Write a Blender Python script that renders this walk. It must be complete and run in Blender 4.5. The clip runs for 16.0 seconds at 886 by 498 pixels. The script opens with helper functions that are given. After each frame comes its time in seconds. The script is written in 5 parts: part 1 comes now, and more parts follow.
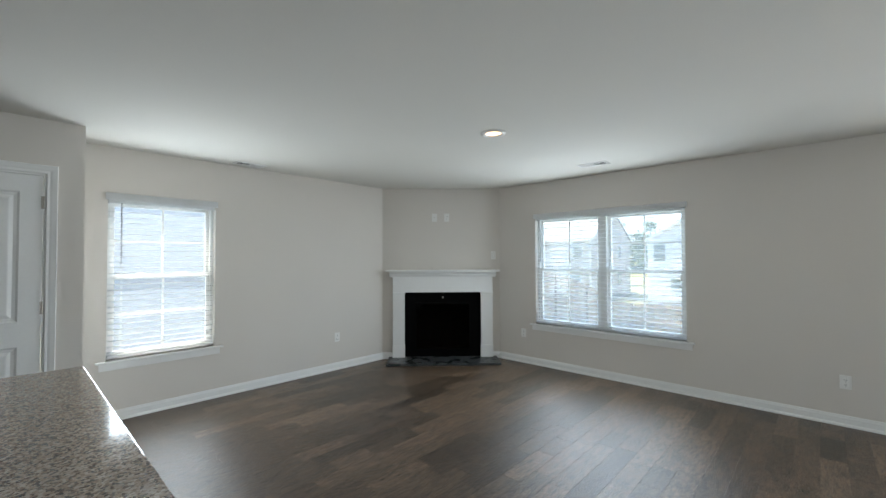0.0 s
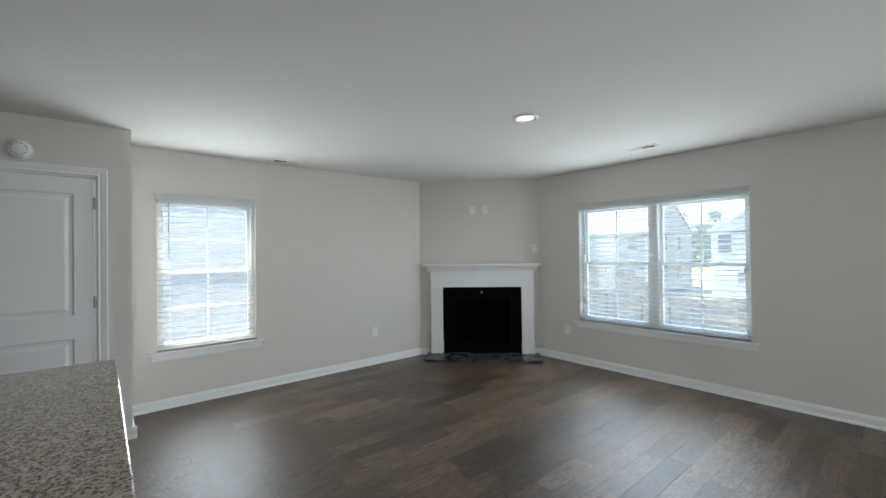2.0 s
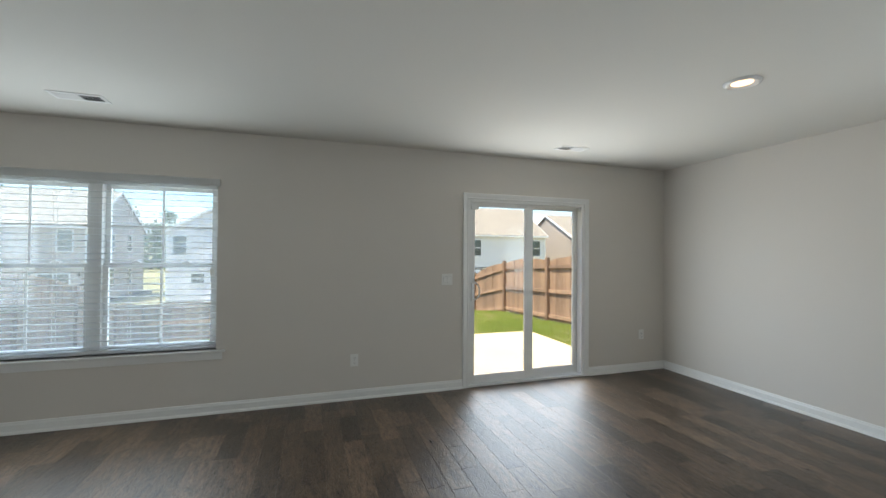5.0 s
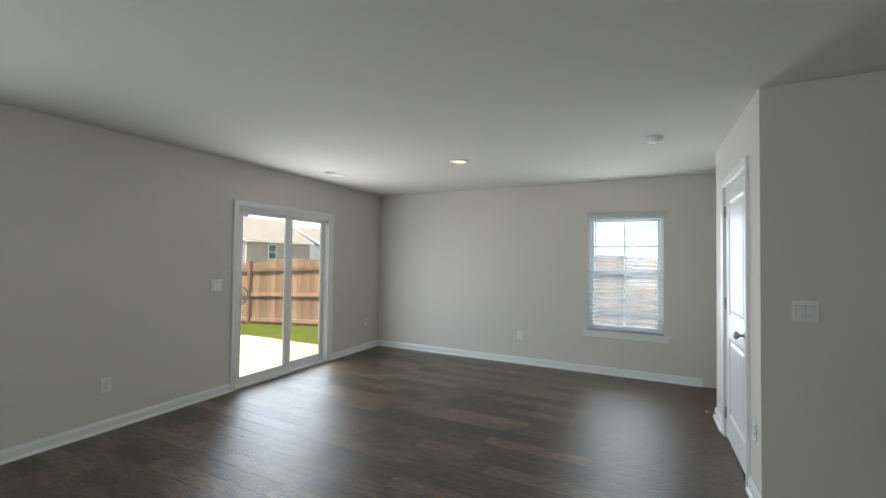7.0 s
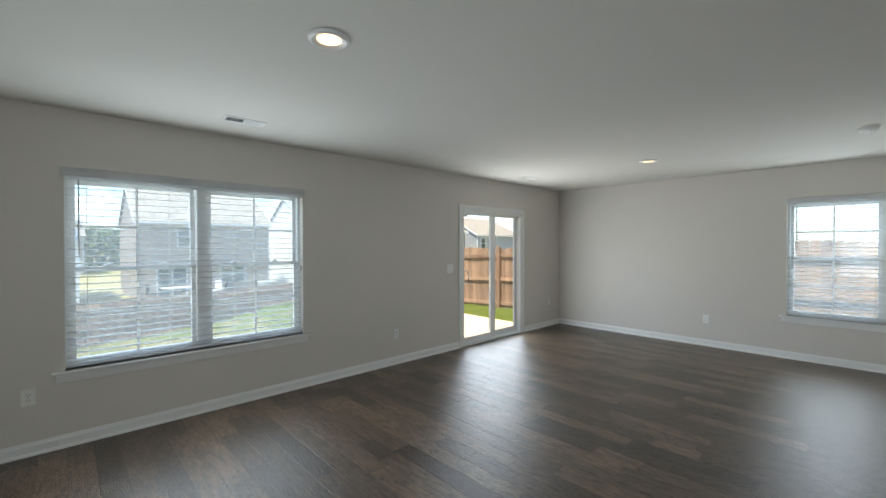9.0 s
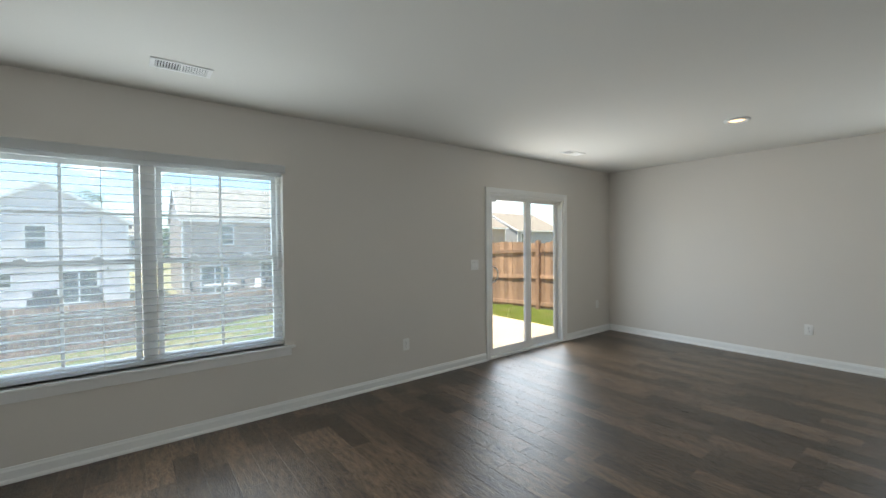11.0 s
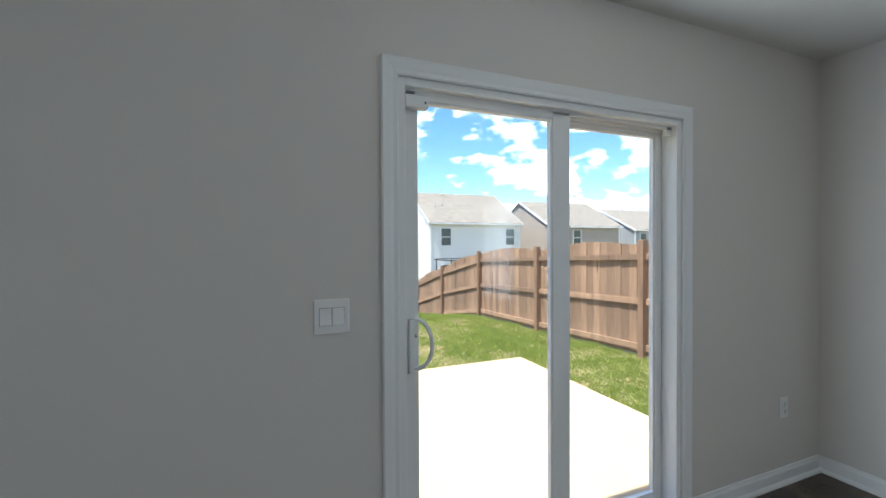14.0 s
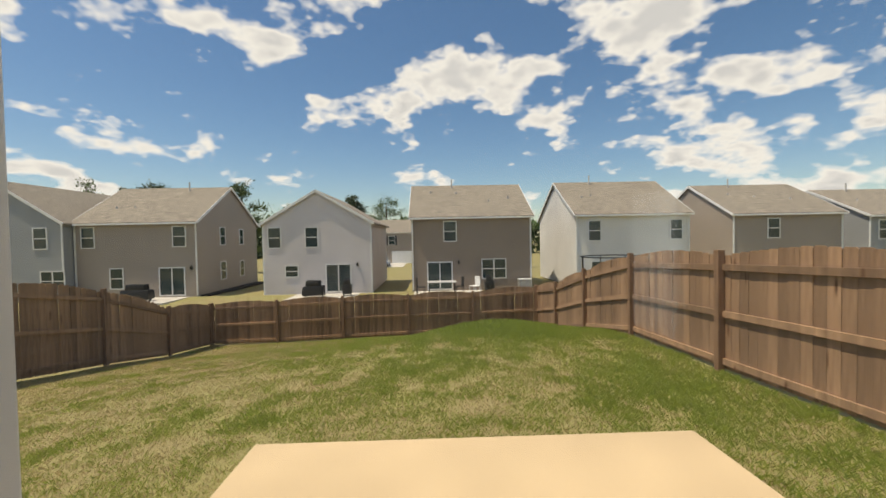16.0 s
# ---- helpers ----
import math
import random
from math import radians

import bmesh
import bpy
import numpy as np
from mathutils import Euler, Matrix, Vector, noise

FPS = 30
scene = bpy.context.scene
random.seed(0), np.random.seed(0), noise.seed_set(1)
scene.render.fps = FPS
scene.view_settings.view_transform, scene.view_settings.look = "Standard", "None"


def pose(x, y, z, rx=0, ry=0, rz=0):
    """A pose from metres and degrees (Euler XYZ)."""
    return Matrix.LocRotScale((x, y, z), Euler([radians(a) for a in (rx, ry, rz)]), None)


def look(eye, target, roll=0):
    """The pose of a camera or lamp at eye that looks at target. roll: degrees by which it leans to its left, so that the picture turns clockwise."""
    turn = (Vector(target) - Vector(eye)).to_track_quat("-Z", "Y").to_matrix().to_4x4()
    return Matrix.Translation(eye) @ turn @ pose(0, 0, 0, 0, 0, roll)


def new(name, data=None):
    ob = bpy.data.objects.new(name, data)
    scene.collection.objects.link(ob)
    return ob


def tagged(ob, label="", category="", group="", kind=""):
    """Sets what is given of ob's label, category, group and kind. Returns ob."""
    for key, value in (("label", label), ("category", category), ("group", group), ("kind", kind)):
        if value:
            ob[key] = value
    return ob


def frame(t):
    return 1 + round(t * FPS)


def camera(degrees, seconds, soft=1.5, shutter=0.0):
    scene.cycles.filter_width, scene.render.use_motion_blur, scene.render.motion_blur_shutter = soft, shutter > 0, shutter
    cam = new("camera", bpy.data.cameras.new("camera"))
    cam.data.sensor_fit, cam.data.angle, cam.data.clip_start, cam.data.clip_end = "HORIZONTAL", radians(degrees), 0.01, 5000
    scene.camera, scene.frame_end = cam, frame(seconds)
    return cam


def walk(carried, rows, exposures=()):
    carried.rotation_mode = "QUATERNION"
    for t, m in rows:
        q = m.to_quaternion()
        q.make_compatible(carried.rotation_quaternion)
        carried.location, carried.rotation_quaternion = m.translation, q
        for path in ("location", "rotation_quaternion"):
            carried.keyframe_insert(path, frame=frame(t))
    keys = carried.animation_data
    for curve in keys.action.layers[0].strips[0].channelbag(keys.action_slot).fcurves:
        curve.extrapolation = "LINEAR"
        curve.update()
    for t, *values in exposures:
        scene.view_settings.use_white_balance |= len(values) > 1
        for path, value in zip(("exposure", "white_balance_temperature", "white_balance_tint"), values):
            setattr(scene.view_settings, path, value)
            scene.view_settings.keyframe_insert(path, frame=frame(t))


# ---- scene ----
cam = camera(95.0, 16.0)
PATH = [
    (0, (0.05, 0.278, 1.432), (1.509, 1.645, 1.478), -0.2),
    (0.5, (0.215, 0.262, 1.437), (1.639, 1.666, 1.478), -0.4),
    (1, (0.246, 0.267, 1.437), (1.638, 1.703, 1.468), -0.6),
    (1.5, (0.251, 0.263, 1.434), (1.602, 1.738, 1.457), -0.7),
    (2, (0.249, 0.274, 1.425), (1.536, 1.805, 1.446), -0.8),
    (2.5, (0.214, 0.319, 1.435), (1.428, 1.908, 1.454), -0.7),
    (3, (0.174, 0.364, 1.449), (1.348, 1.983, 1.465), -0.6),
    (3.5, (0.208, 0.386, 1.437), (1.62, 1.803, 1.432), -0.2),
    (4, (0.326, 0.439, 1.405), (2.09, 1.381, 1.4), 0.2),
    (4.5, (0.683, 0.475, 1.337), (2.666, 0.73, 1.356), 0.6),
    (5, (0.961, 0.56, 1.39), (2.863, -0.057, 1.413), 0.4),
    (5.2, (1.026, 0.635, 1.397), (2.771, -0.344, 1.425), 0.2),
    (7.3, (0.997, 2.169, 1.438), (1.88, 0.374, 1.477), 0.7),
    (7.5, (0.956, 2.331, 1.446), (1.846, 0.539, 1.471), 0.6),
    (8, (0.947, 2.7, 1.449), (1.886, 0.934, 1.46), 0.4),
    (8.5, (0.938, 2.985, 1.449), (2.048, 1.321, 1.438), 0.3),
    (9, (0.91, 3.146, 1.454), (2.363, 1.772, 1.434), -0.1),
    (9.2, (0.913, 3.196, 1.463), (2.483, 1.957, 1.435), -0.3),
    (11.3, (1.616, 2.049, 1.385), (3.199, 0.828, 1.351), -0.5),
    (11.5, (1.714, 1.841, 1.399), (3.274, 0.59, 1.362), -0.5),
    (12, (2.009, 1.259, 1.41), (3.538, -0.031, 1.369), -0.6),
    (12.5, (2.347, 0.681, 1.394), (3.927, -0.544, 1.355), -0.8),
    (13, (2.751, 0.218, 1.378), (4.409, -0.901, 1.362), -1.0),
    (13.5, (3.116, -0.248, 1.373), (4.884, -1.184, 1.348), -0.6),
    (14, (3.508, -0.602, 1.367), (5.361, -1.354, 1.342), -0.3),
    (14.5, (3.901, -0.912, 1.421), (5.821, -1.472, 1.385), -0.1),
    (15, (4.302, -1.131, 1.442), (6.265, -1.514, 1.407), -0.1),
    (15.5, (4.612, -1.243, 1.5), (6.6, -1.449, 1.458), -0.7),
    (16, (4.709, -1.361, 1.528), (6.707, -1.414, 1.478), -1.1),
]
walk(cam, [(t, look(eye, target, roll)) for t, eye, target, roll in PATH],
     exposures=[(0.0, 2.56, 6600, 10), (4.0, 2.4, 6550, 10), (5.0, 2.1, 6800, 10), (9.0, 2.1, 6750, 10), (12.0, 2.1, 6950, 10), (13.0, 2.2, 6750, 10), (13.6, 2.15, 6300, 10), (14.2, 1.85, 6000, 10), (14.6, 1.4, 6000, 10), (15.0, 0.88, 6350, 10), (15.5, 0.8, 7600, 11), (16.0, 0.78, 7950, 12)])

# ---- daylight ----
SUN_EL, SUN_AZ = radians(67), radians(-12)
world = bpy.data.worlds.new("sky")
scene.world = world
world.use_nodes = True
wn, wl = world.node_tree.nodes, world.node_tree.links
wn.clear()
w_out = wn.new("ShaderNodeOutputWorld")
w_bg = wn.new("ShaderNodeBackground")
w_sky = wn.new("ShaderNodeTexSky")
w_sky.sky_type = "NISHITA"
w_sky.sun_disc = False
w_sky.sun_elevation, w_sky.sun_rotation = SUN_EL, SUN_AZ
w_sky.air_density, w_sky.dust_density, w_sky.ozone_density = 1.0, 0.6, 2.5
w_bg.inputs["Strength"].default_value = 0.10
# cumulus: noise on a plane far above, thresholded
w_geo = wn.new("ShaderNodeTexCoord")
w_sep = wn.new("ShaderNodeSeparateXYZ")
w_zmax = wn.new("ShaderNodeMath")
w_zmax.operation = "ADD"
w_zmax.inputs[1].default_value = 0.90
w_div = wn.new("ShaderNodeVectorMath")
w_div.operation = "DIVIDE"
w_comb = wn.new("ShaderNodeCombineXYZ")
w_flat = wn.new("ShaderNodeVectorMath")
w_flat.operation = "MULTIPLY"
w_flat.inputs[1].default_value = (1, 1, 2.2)
w_noise = wn.new("ShaderNodeTexNoise")
w_noise.inputs["Scale"].default_value = 6.0
w_noise.inputs["Detail"].default_value = 9
w_noise.inputs["Roughness"].default_value = 0.5
w_ramp = wn.new("ShaderNodeValToRGB")
w_ramp.color_ramp.elements[0].position, w_ramp.color_ramp.elements[0].color = 0.525, (0, 0, 0, 1)
w_ramp.color_ramp.elements[1].position, w_ramp.color_ramp.elements[1].color = 0.605, (1, 1, 1, 1)
w_shade = wn.new("ShaderNodeValToRGB")
w_shade.color_ramp.elements[0].position, w_shade.color_ramp.elements[0].color = 0.55, (8.4, 8.4, 8.4, 1)
w_shade.color_ramp.elements[1].position, w_shade.color_ramp.elements[1].color = 0.70, (5.2, 5.4, 5.8, 1)
w_mix = wn.new("ShaderNodeMixRGB")
wl.new(w_geo.outputs["Generated"], w_sep.inputs[0])
wl.new(w_sep.outputs["Z"], w_zmax.inputs[0])
for n in range(3):
    wl.new(w_zmax.outputs[0], w_comb.inputs[n])
wl.new(w_geo.outputs["Generated"], w_div.inputs[0])
wl.new(w_comb.outputs[0], w_div.inputs[1])
wl.new(w_div.outputs[0], w_flat.inputs[0])
wl.new(w_flat.outputs[0], w_noise.inputs["Vector"])
w_puff = wn.new("ShaderNodeTexVoronoi")
w_puff.feature = "SMOOTH_F1"
w_puff.inputs["Scale"].default_value = 16.0
w_puff.inputs["Detail"].default_value = 3.0
w_puff.inputs["Roughness"].default_value = 0.55
w_sum = wn.new("ShaderNodeMath")
w_sum.operation = "MULTIPLY_ADD"
w_sum.inputs[1].default_value = -0.22
wl.new(w_flat.outputs[0], w_puff.inputs["Vector"])
wl.new(w_puff.outputs["Distance"], w_sum.inputs[0])
wl.new(w_noise.outputs["Fac"], w_sum.inputs[2])
w_lift = wn.new("ShaderNodeMath")
w_lift.operation = "ADD"
w_lift.inputs[1].default_value = 0.18
wl.new(w_sum.outputs[0], w_lift.inputs[0])
# a large bank of cumulus to the south-east
w_bank = wn.new("ShaderNodeVectorMath")
w_bank.operation = "DISTANCE"
w_bank.inputs[1].default_value = (0.80, -0.42, 0.42)
w_near = wn.new("ShaderNodeMapRange")
w_near.inputs[1].default_value, w_near.inputs[2].default_value = 0.12, 0.60
w_near.inputs[3].default_value, w_near.inputs[4].default_value = 0.085, -0.012
w_cover = wn.new("ShaderNodeMath")
w_cover.operation = "ADD"
wl.new(w_geo.outputs["Generated"], w_bank.inputs[0])
wl.new(w_bank.outputs["Value"], w_near.inputs[0])
wl.new(w_lift.outputs[0], w_cover.inputs[0])
wl.new(w_near.outputs[0], w_cover.inputs[1])
wl.new(w_cover.outputs[0], w_ramp.inputs[0])
wl.new(w_cover.outputs[0], w_shade.inputs[0])
wl.new(w_ramp.outputs[0], w_mix.inputs[0])
w_sat = wn.new("ShaderNodeHueSaturation")
w_sat.inputs["Saturation"].default_value = 1.22
wl.new(w_sky.outputs[0], w_sat.inputs["Color"])
wl.new(w_sat.outputs[0], w_mix.inputs[1])
wl.new(w_shade.outputs[0], w_mix.inputs[2])
wl.new(w_mix.outputs[0], w_bg.inputs["Color"])
wl.new(w_bg.outputs[0], w_out.inputs[0])

sun = new("sun", bpy.data.lights.new("sun", "SUN"))
sun.data.energy, sun.data.angle, sun.data.color = 3.6, radians(0.53), (1.0, 0.93, 0.82)
sun_dir = Vector((math.sin(SUN_AZ) * math.cos(SUN_EL), math.cos(SUN_AZ) * math.cos(SUN_EL), math.sin(SUN_EL)))
sun.matrix_world = look(sun_dir * 60, (0, 0, 0))


def sky_lamp(name, at, toward, width, height, watts, color=(0.80, 0.91, 1.0)):
    """The sky's light through one opening."""
    lamp = new(name, bpy.data.lights.new(name, "AREA"))
    lamp.data.shape, lamp.data.size, lamp.data.size_y = "RECTANGLE", width, height
    lamp.data.energy, lamp.data.color = watts, color
    lamp.matrix_world = look(at, toward)


sky_lamp("window_skylight_twin", (5.09, 2.23, 1.26), (0, 2.23, 1.26), 1.74, 1.40, 6.2)
sky_lamp("window_skylight_twin_inner", (4.86, 2.23, 1.26), (0, 2.23, 1.26), 1.70, 1.36, 6.0)
sky_lamp("window_skylight_patio", (4.86, -1.71, 1.0), (0, -1.71, 1.0), 1.36, 1.85, 10.0, (0.76, 0.88, 1.0))
sky_lamp("window_skylight_north", (1.08, 5.085, 1.26), (1.08, 0, 1.26), 0.84, 1.40, 2.2)
sky_lamp("window_skylight_north_inner", (1.08, 4.85, 1.26), (1.08, 0, 1.26), 0.82, 1.38, 5.0)
sky_lamp("window_skylight_south", (1.23, -3.78, 1.26), (1.23, 0, 1.26), 0.82, 1.40, 3.8)
sky_lamp("window_skylight_south_inner", (1.23, -3.545, 1.26), (1.23, 0, 1.26), 0.80, 1.38, 3.8)


# ---- materials ----
def material(name, color, rough=0.5, metal=0.0, vary=0.06, scale=3.0, fine=60.0, bump=0.05, spec=0.5, island=False, stretch=(1, 1, 1), dark=None, coat=0.0, distance=0.01):
    """A surface with broad and fine variation of its colour, gloss and relief."""
    m = bpy.data.materials.new(name)
    m.use_nodes = True
    n, l = m.node_tree.nodes, m.node_tree.links
    b = n["Principled BSDF"]
    b.inputs["Metallic"].default_value = metal
    b.inputs["Specular IOR Level"].default_value = spec
    b.inputs["Coat Weight"].default_value = coat
    at = n.new("ShaderNodeTexCoord")
    grid = n.new("ShaderNodeMapping")
    grid.inputs["Scale"].default_value = stretch
    l.new(at.outputs["Object"], grid.inputs[0])
    broad, grain = n.new("ShaderNodeTexNoise"), n.new("ShaderNodeTexNoise")
    broad.inputs["Scale"].default_value, broad.inputs["Detail"].default_value = scale, 4
    grain.inputs["Scale"].default_value, grain.inputs["Detail"].default_value = fine, 3
    l.new(grid.outputs[0], broad.inputs["Vector"])
    l.new(grid.outputs[0], grain.inputs["Vector"])
    low = dark or tuple(c * (1 - 2.4 * vary) for c in color)
    high = tuple(min(1, c * (1 + 1.2 * vary)) for c in color)
    ramp = n.new("ShaderNodeValToRGB")
    ramp.color_ramp.elements[0].position, ramp.color_ramp.elements[0].color = 0.28, (*low, 1)
    ramp.color_ramp.elements[1].position, ramp.color_ramp.elements[1].color = 0.68, (*high, 1)
    both = n.new("ShaderNodeMixRGB")
    both.inputs[0].default_value = 0.4
    l.new(broad.outputs["Fac"], both.inputs[1])
    l.new(grain.outputs["Fac"], both.inputs[2])
    l.new(both.outputs[0], ramp.inputs[0])
    hue = n.new("ShaderNodeHueSaturation")
    l.new(ramp.outputs[0], hue.inputs["Color"])
    if island:
        which = n.new("ShaderNodeObjectInfo")
        spread = n.new("ShaderNodeMapRange")
        spread.inputs[3].default_value, spread.inputs[4].default_value = 0.68, 1.32
        l.new(which.outputs["Random"], spread.inputs[0])
        l.new(spread.outputs[0], hue.inputs["Value"])
    l.new(hue.outputs[0], b.inputs["Base Color"])
    gloss = n.new("ShaderNodeMapRange")
    gloss.inputs[3].default_value, gloss.inputs[4].default_value = max(0, rough - 0.07), min(1, rough + 0.07)
    l.new(broad.outputs["Fac"], gloss.inputs[0])
    l.new(gloss.outputs[0], b.inputs["Roughness"])
    if bump:
        relief = n.new("ShaderNodeBump")
        relief.inputs["Strength"].default_value, relief.inputs["Distance"].default_value = bump, distance
        l.new(grain.outputs["Fac"], relief.inputs["Height"])
        l.new(relief.outputs[0], b.inputs["Normal"])
    return m


def glass_material(name, tint=(1, 1, 1), gloss_color=(1, 1, 1), haze=0.0):
    m = bpy.data.materials.new(name)
    m.use_nodes = True
    n, l = m.node_tree.nodes, m.node_tree.links
    n.clear()
    out, mix = n.new("ShaderNodeOutputMaterial"), n.new("ShaderNodeMixShader")
    clear, gloss, rim = n.new("ShaderNodeBsdfTransparent"), n.new("ShaderNodeBsdfGlossy"), n.new("ShaderNodeLayerWeight")
    clear.inputs[0].default_value = (*tint, 1)
    gloss.inputs[0].default_value, gloss.inputs["Roughness"].default_value = (*gloss_color, 1), 0.01
    rim.inputs["Blend"].default_value = 0.5
    steep, share = n.new("ShaderNodeMath"), n.new("ShaderNodeMath")
    steep.operation, share.operation = "POWER", "MULTIPLY_ADD"
    steep.inputs[1].default_value = 5.0
    share.inputs[1].default_value, share.inputs[2].default_value = 0.5, 0.025
    l.new(rim.outputs["Facing"], steep.inputs[0])
    l.new(steep.outputs[0], share.inputs[0])
    l.new(share.outputs[0], mix.inputs[0])
    if haze:
        # translucent share imitates the pale glare over bright panes
        glare, veil = n.new("ShaderNodeBsdfTranslucent"), n.new("ShaderNodeMixShader")
        glare.inputs[0].default_value = (0.86, 0.94, 1.0, 1)
        veil.inputs[0].default_value = haze
        l.new(clear.outputs[0], veil.inputs[1])
        l.new(glare.outputs[0], veil.inputs[2])
        l.new(veil.outputs[0], mix.inputs[1])
    else:
        l.new(clear.outputs[0], mix.inputs[1])
    l.new(gloss.outputs[0], mix.inputs[2])
    l.new(mix.outputs[0], out.inputs[0])
    return m


def lamp_material(name, color, strength):
    m = bpy.data.materials.new(name)
    m.use_nodes = True
    b = m.node_tree.nodes["Principled BSDF"]
    b.inputs["Base Color"].default_value = (*color, 1)
    b.inputs["Emission Color"].default_value, b.inputs["Emission Strength"].default_value = (*color, 1), strength
    return m


def granite_material():
    m = material("granite", (0.42, 0.35, 0.29), 0.12, vary=0.1, scale=9, fine=90, bump=0.0, coat=0.3)
    n, l = m.node_tree.nodes, m.node_tree.links
    b = n["Principled BSDF"]
    at = n.new("ShaderNodeTexCoord")
    speck, fleck = n.new("ShaderNodeTexVoronoi"), n.new("ShaderNodeTexVoronoi")
    speck.inputs["Scale"].default_value, fleck.inputs["Scale"].default_value = 150, 80
    wob = n.new("ShaderNodeTexNoise")
    wob.inputs["Scale"].default_value, wob.inputs["Detail"].default_value = 95, 5
    for v in (speck, fleck, wob):
        l.new(at.outputs["Object"], v.inputs["Vector"])
    r1, r2 = n.new("ShaderNodeValToRGB"), n.new("ShaderNodeValToRGB")
    e = r1.color_ramp.elements
    e[0].position, e[0].color = 0.0, (0.07, 0.055, 0.045, 1)
    e[1].position, e[1].color = 0.9, (0.56, 0.48, 0.40, 1)
    for pos, col in ((0.16, (0.08, 0.06, 0.05, 1)), (0.22, (0.30, 0.22, 0.17, 1)), (0.5, (0.42, 0.33, 0.26, 1))):
        k = e.new(pos)
        k.color = col
    grey = n.new("ShaderNodeSeparateColor")
    l.new(speck.outputs["Color"], grey.inputs[0])
    l.new(grey.outputs[0], r1.inputs[0])
    r2.color_ramp.elements[0].position, r2.color_ramp.elements[0].color = 0.56, (0, 0, 0, 1)
    r2.color_ramp.elements[1].position, r2.color_ramp.elements[1].color = 0.64, (1, 1, 1, 1)
    l.new(wob.outputs["Fac"], r2.inputs[0])
    mix = n.new("ShaderNodeMixRGB")
    l.new(r2.outputs[0], mix.inputs[0])
    l.new(r1.outputs[0], mix.inputs[1])
    mix.inputs[2].default_value = (0.13, 0.095, 0.075, 1)
    l.new(mix.outputs[0], b.inputs["Base Color"])
    return m


def siding_material(name, color):
    """Painted lap siding."""
    return material(name, color, 0.6, vary=0.07, scale=0.6, fine=8, bump=0)


def plank_material():
    """Dark brown printed wood-look planks, satin, grain along x, each plank its own shade."""
    m = material("floor_wood", (0.125, 0.084, 0.055), 0.31, vary=0.3, scale=5.5, fine=22, bump=0.8, stretch=(1.7, 7, 1), dark=(0.004, 0.003, 0.002), island=True, spec=0.55, distance=0.005)
    n, l = m.node_tree.nodes, m.node_tree.links
    at = next(k for k in n if k.type == "TEX_COORD")
    which = next(k for k in n if k.type == "OBJECT_INFO")
    spread = [k for k in n if k.type == "MAP_RANGE"][0]
    spread.inputs[3].default_value, spread.inputs[4].default_value = 0.42, 1.5
    shift = n.new("ShaderNodeVectorMath")
    shift.operation = "MULTIPLY_ADD"
    shift.inputs[1].default_value = (1, 1, 1)
    grid = next(k for k in n if k.type == "MAPPING")
    move = n.new("ShaderNodeCombineXYZ")
    times = n.new("ShaderNodeMath")
    times.operation = "MULTIPLY"
    times.inputs[1].default_value = 37.0
    l.new(which.outputs["Random"], times.inputs[0])
    for k in range(3):
        l.new(times.outputs[0], move.inputs[k])
    l.new(at.outputs["Object"], shift.inputs[0])
    l.new(move.outputs[0], shift.inputs[2])
    l.new(shift.outputs[0], grid.inputs[0])
    return m


WALL = material("wall_paint", (0.67, 0.63, 0.578), 0.85, vary=0.012, scale=0.8, fine=220, bump=0.04, spec=0.25, distance=0.002)
CEIL = material("ceiling_paint", (0.70, 0.683, 0.635), 0.95, vary=0.012, scale=0.7, fine=160, bump=0.08, spec=0.2, distance=0.003)
TRIM = material("white_trim_paint", (0.80, 0.80, 0.78), 0.35, vary=0.012, scale=2, fine=60, bump=0.01)
VINYL = material("white_vinyl", (0.82, 0.82, 0.80), 0.3, vary=0.012, scale=3, fine=90, bump=0.01)
SLAT = material("blind_slat_white", (0.80, 0.80, 0.79), 0.4, vary=0.015, scale=3, fine=40, bump=0.02)
def let_through(m, share, color):
    n, l = m.node_tree.nodes, m.node_tree.links
    out, b = next(k for k in n if k.type == "OUTPUT_MATERIAL"), n["Principled BSDF"]
    mix, trans = n.new("ShaderNodeMixShader"), n.new("ShaderNodeBsdfTranslucent")
    mix.inputs[0].default_value, trans.inputs[0].default_value = share, (*color, 1)
    l.new(b.outputs[0], mix.inputs[1])
    l.new(trans.outputs[0], mix.inputs[2])
    l.new(mix.outputs[0], out.inputs[0])


let_through(SLAT, 0.5, (0.85, 0.87, 0.88))
PLATE = material("plate_plastic", (0.80, 0.79, 0.76), 0.3, vary=0.01, bump=0)
DARK = material("dark_slot", (0.02, 0.02, 0.02), 0.6, bump=0)
GRILLE = material("grille_grey", (0.25, 0.25, 0.25), 0.6, bump=0)
FLOOR = plank_material()
SUBFLOOR = material("floor_joint", (0.02, 0.015, 0.012), 0.8, bump=0)
GRANITE = granite_material()
SLATE = material("slate_hearth", (0.045, 0.05, 0.05), 0.28, vary=0.3, scale=6, fine=40, bump=0.15, dark=(0.02, 0.024, 0.024))
BLACK = material("black_metal", (0.003, 0.003, 0.003), 0.8, vary=0.2, bump=0.02, spec=0.04)
FIRE_IN = material("firebox_inside", (0.004, 0.004, 0.004), 0.95, spec=0.1, vary=0.3, bump=0.05)
LOG = material("ceramic_log", (0.10, 0.07, 0.05), 0.9, vary=0.4, scale=12, fine=60, bump=0.4)
NICKEL = material("satin_nickel", (0.42, 0.39, 0.35), 0.3, metal=1.0, vary=0.05, bump=0.01)
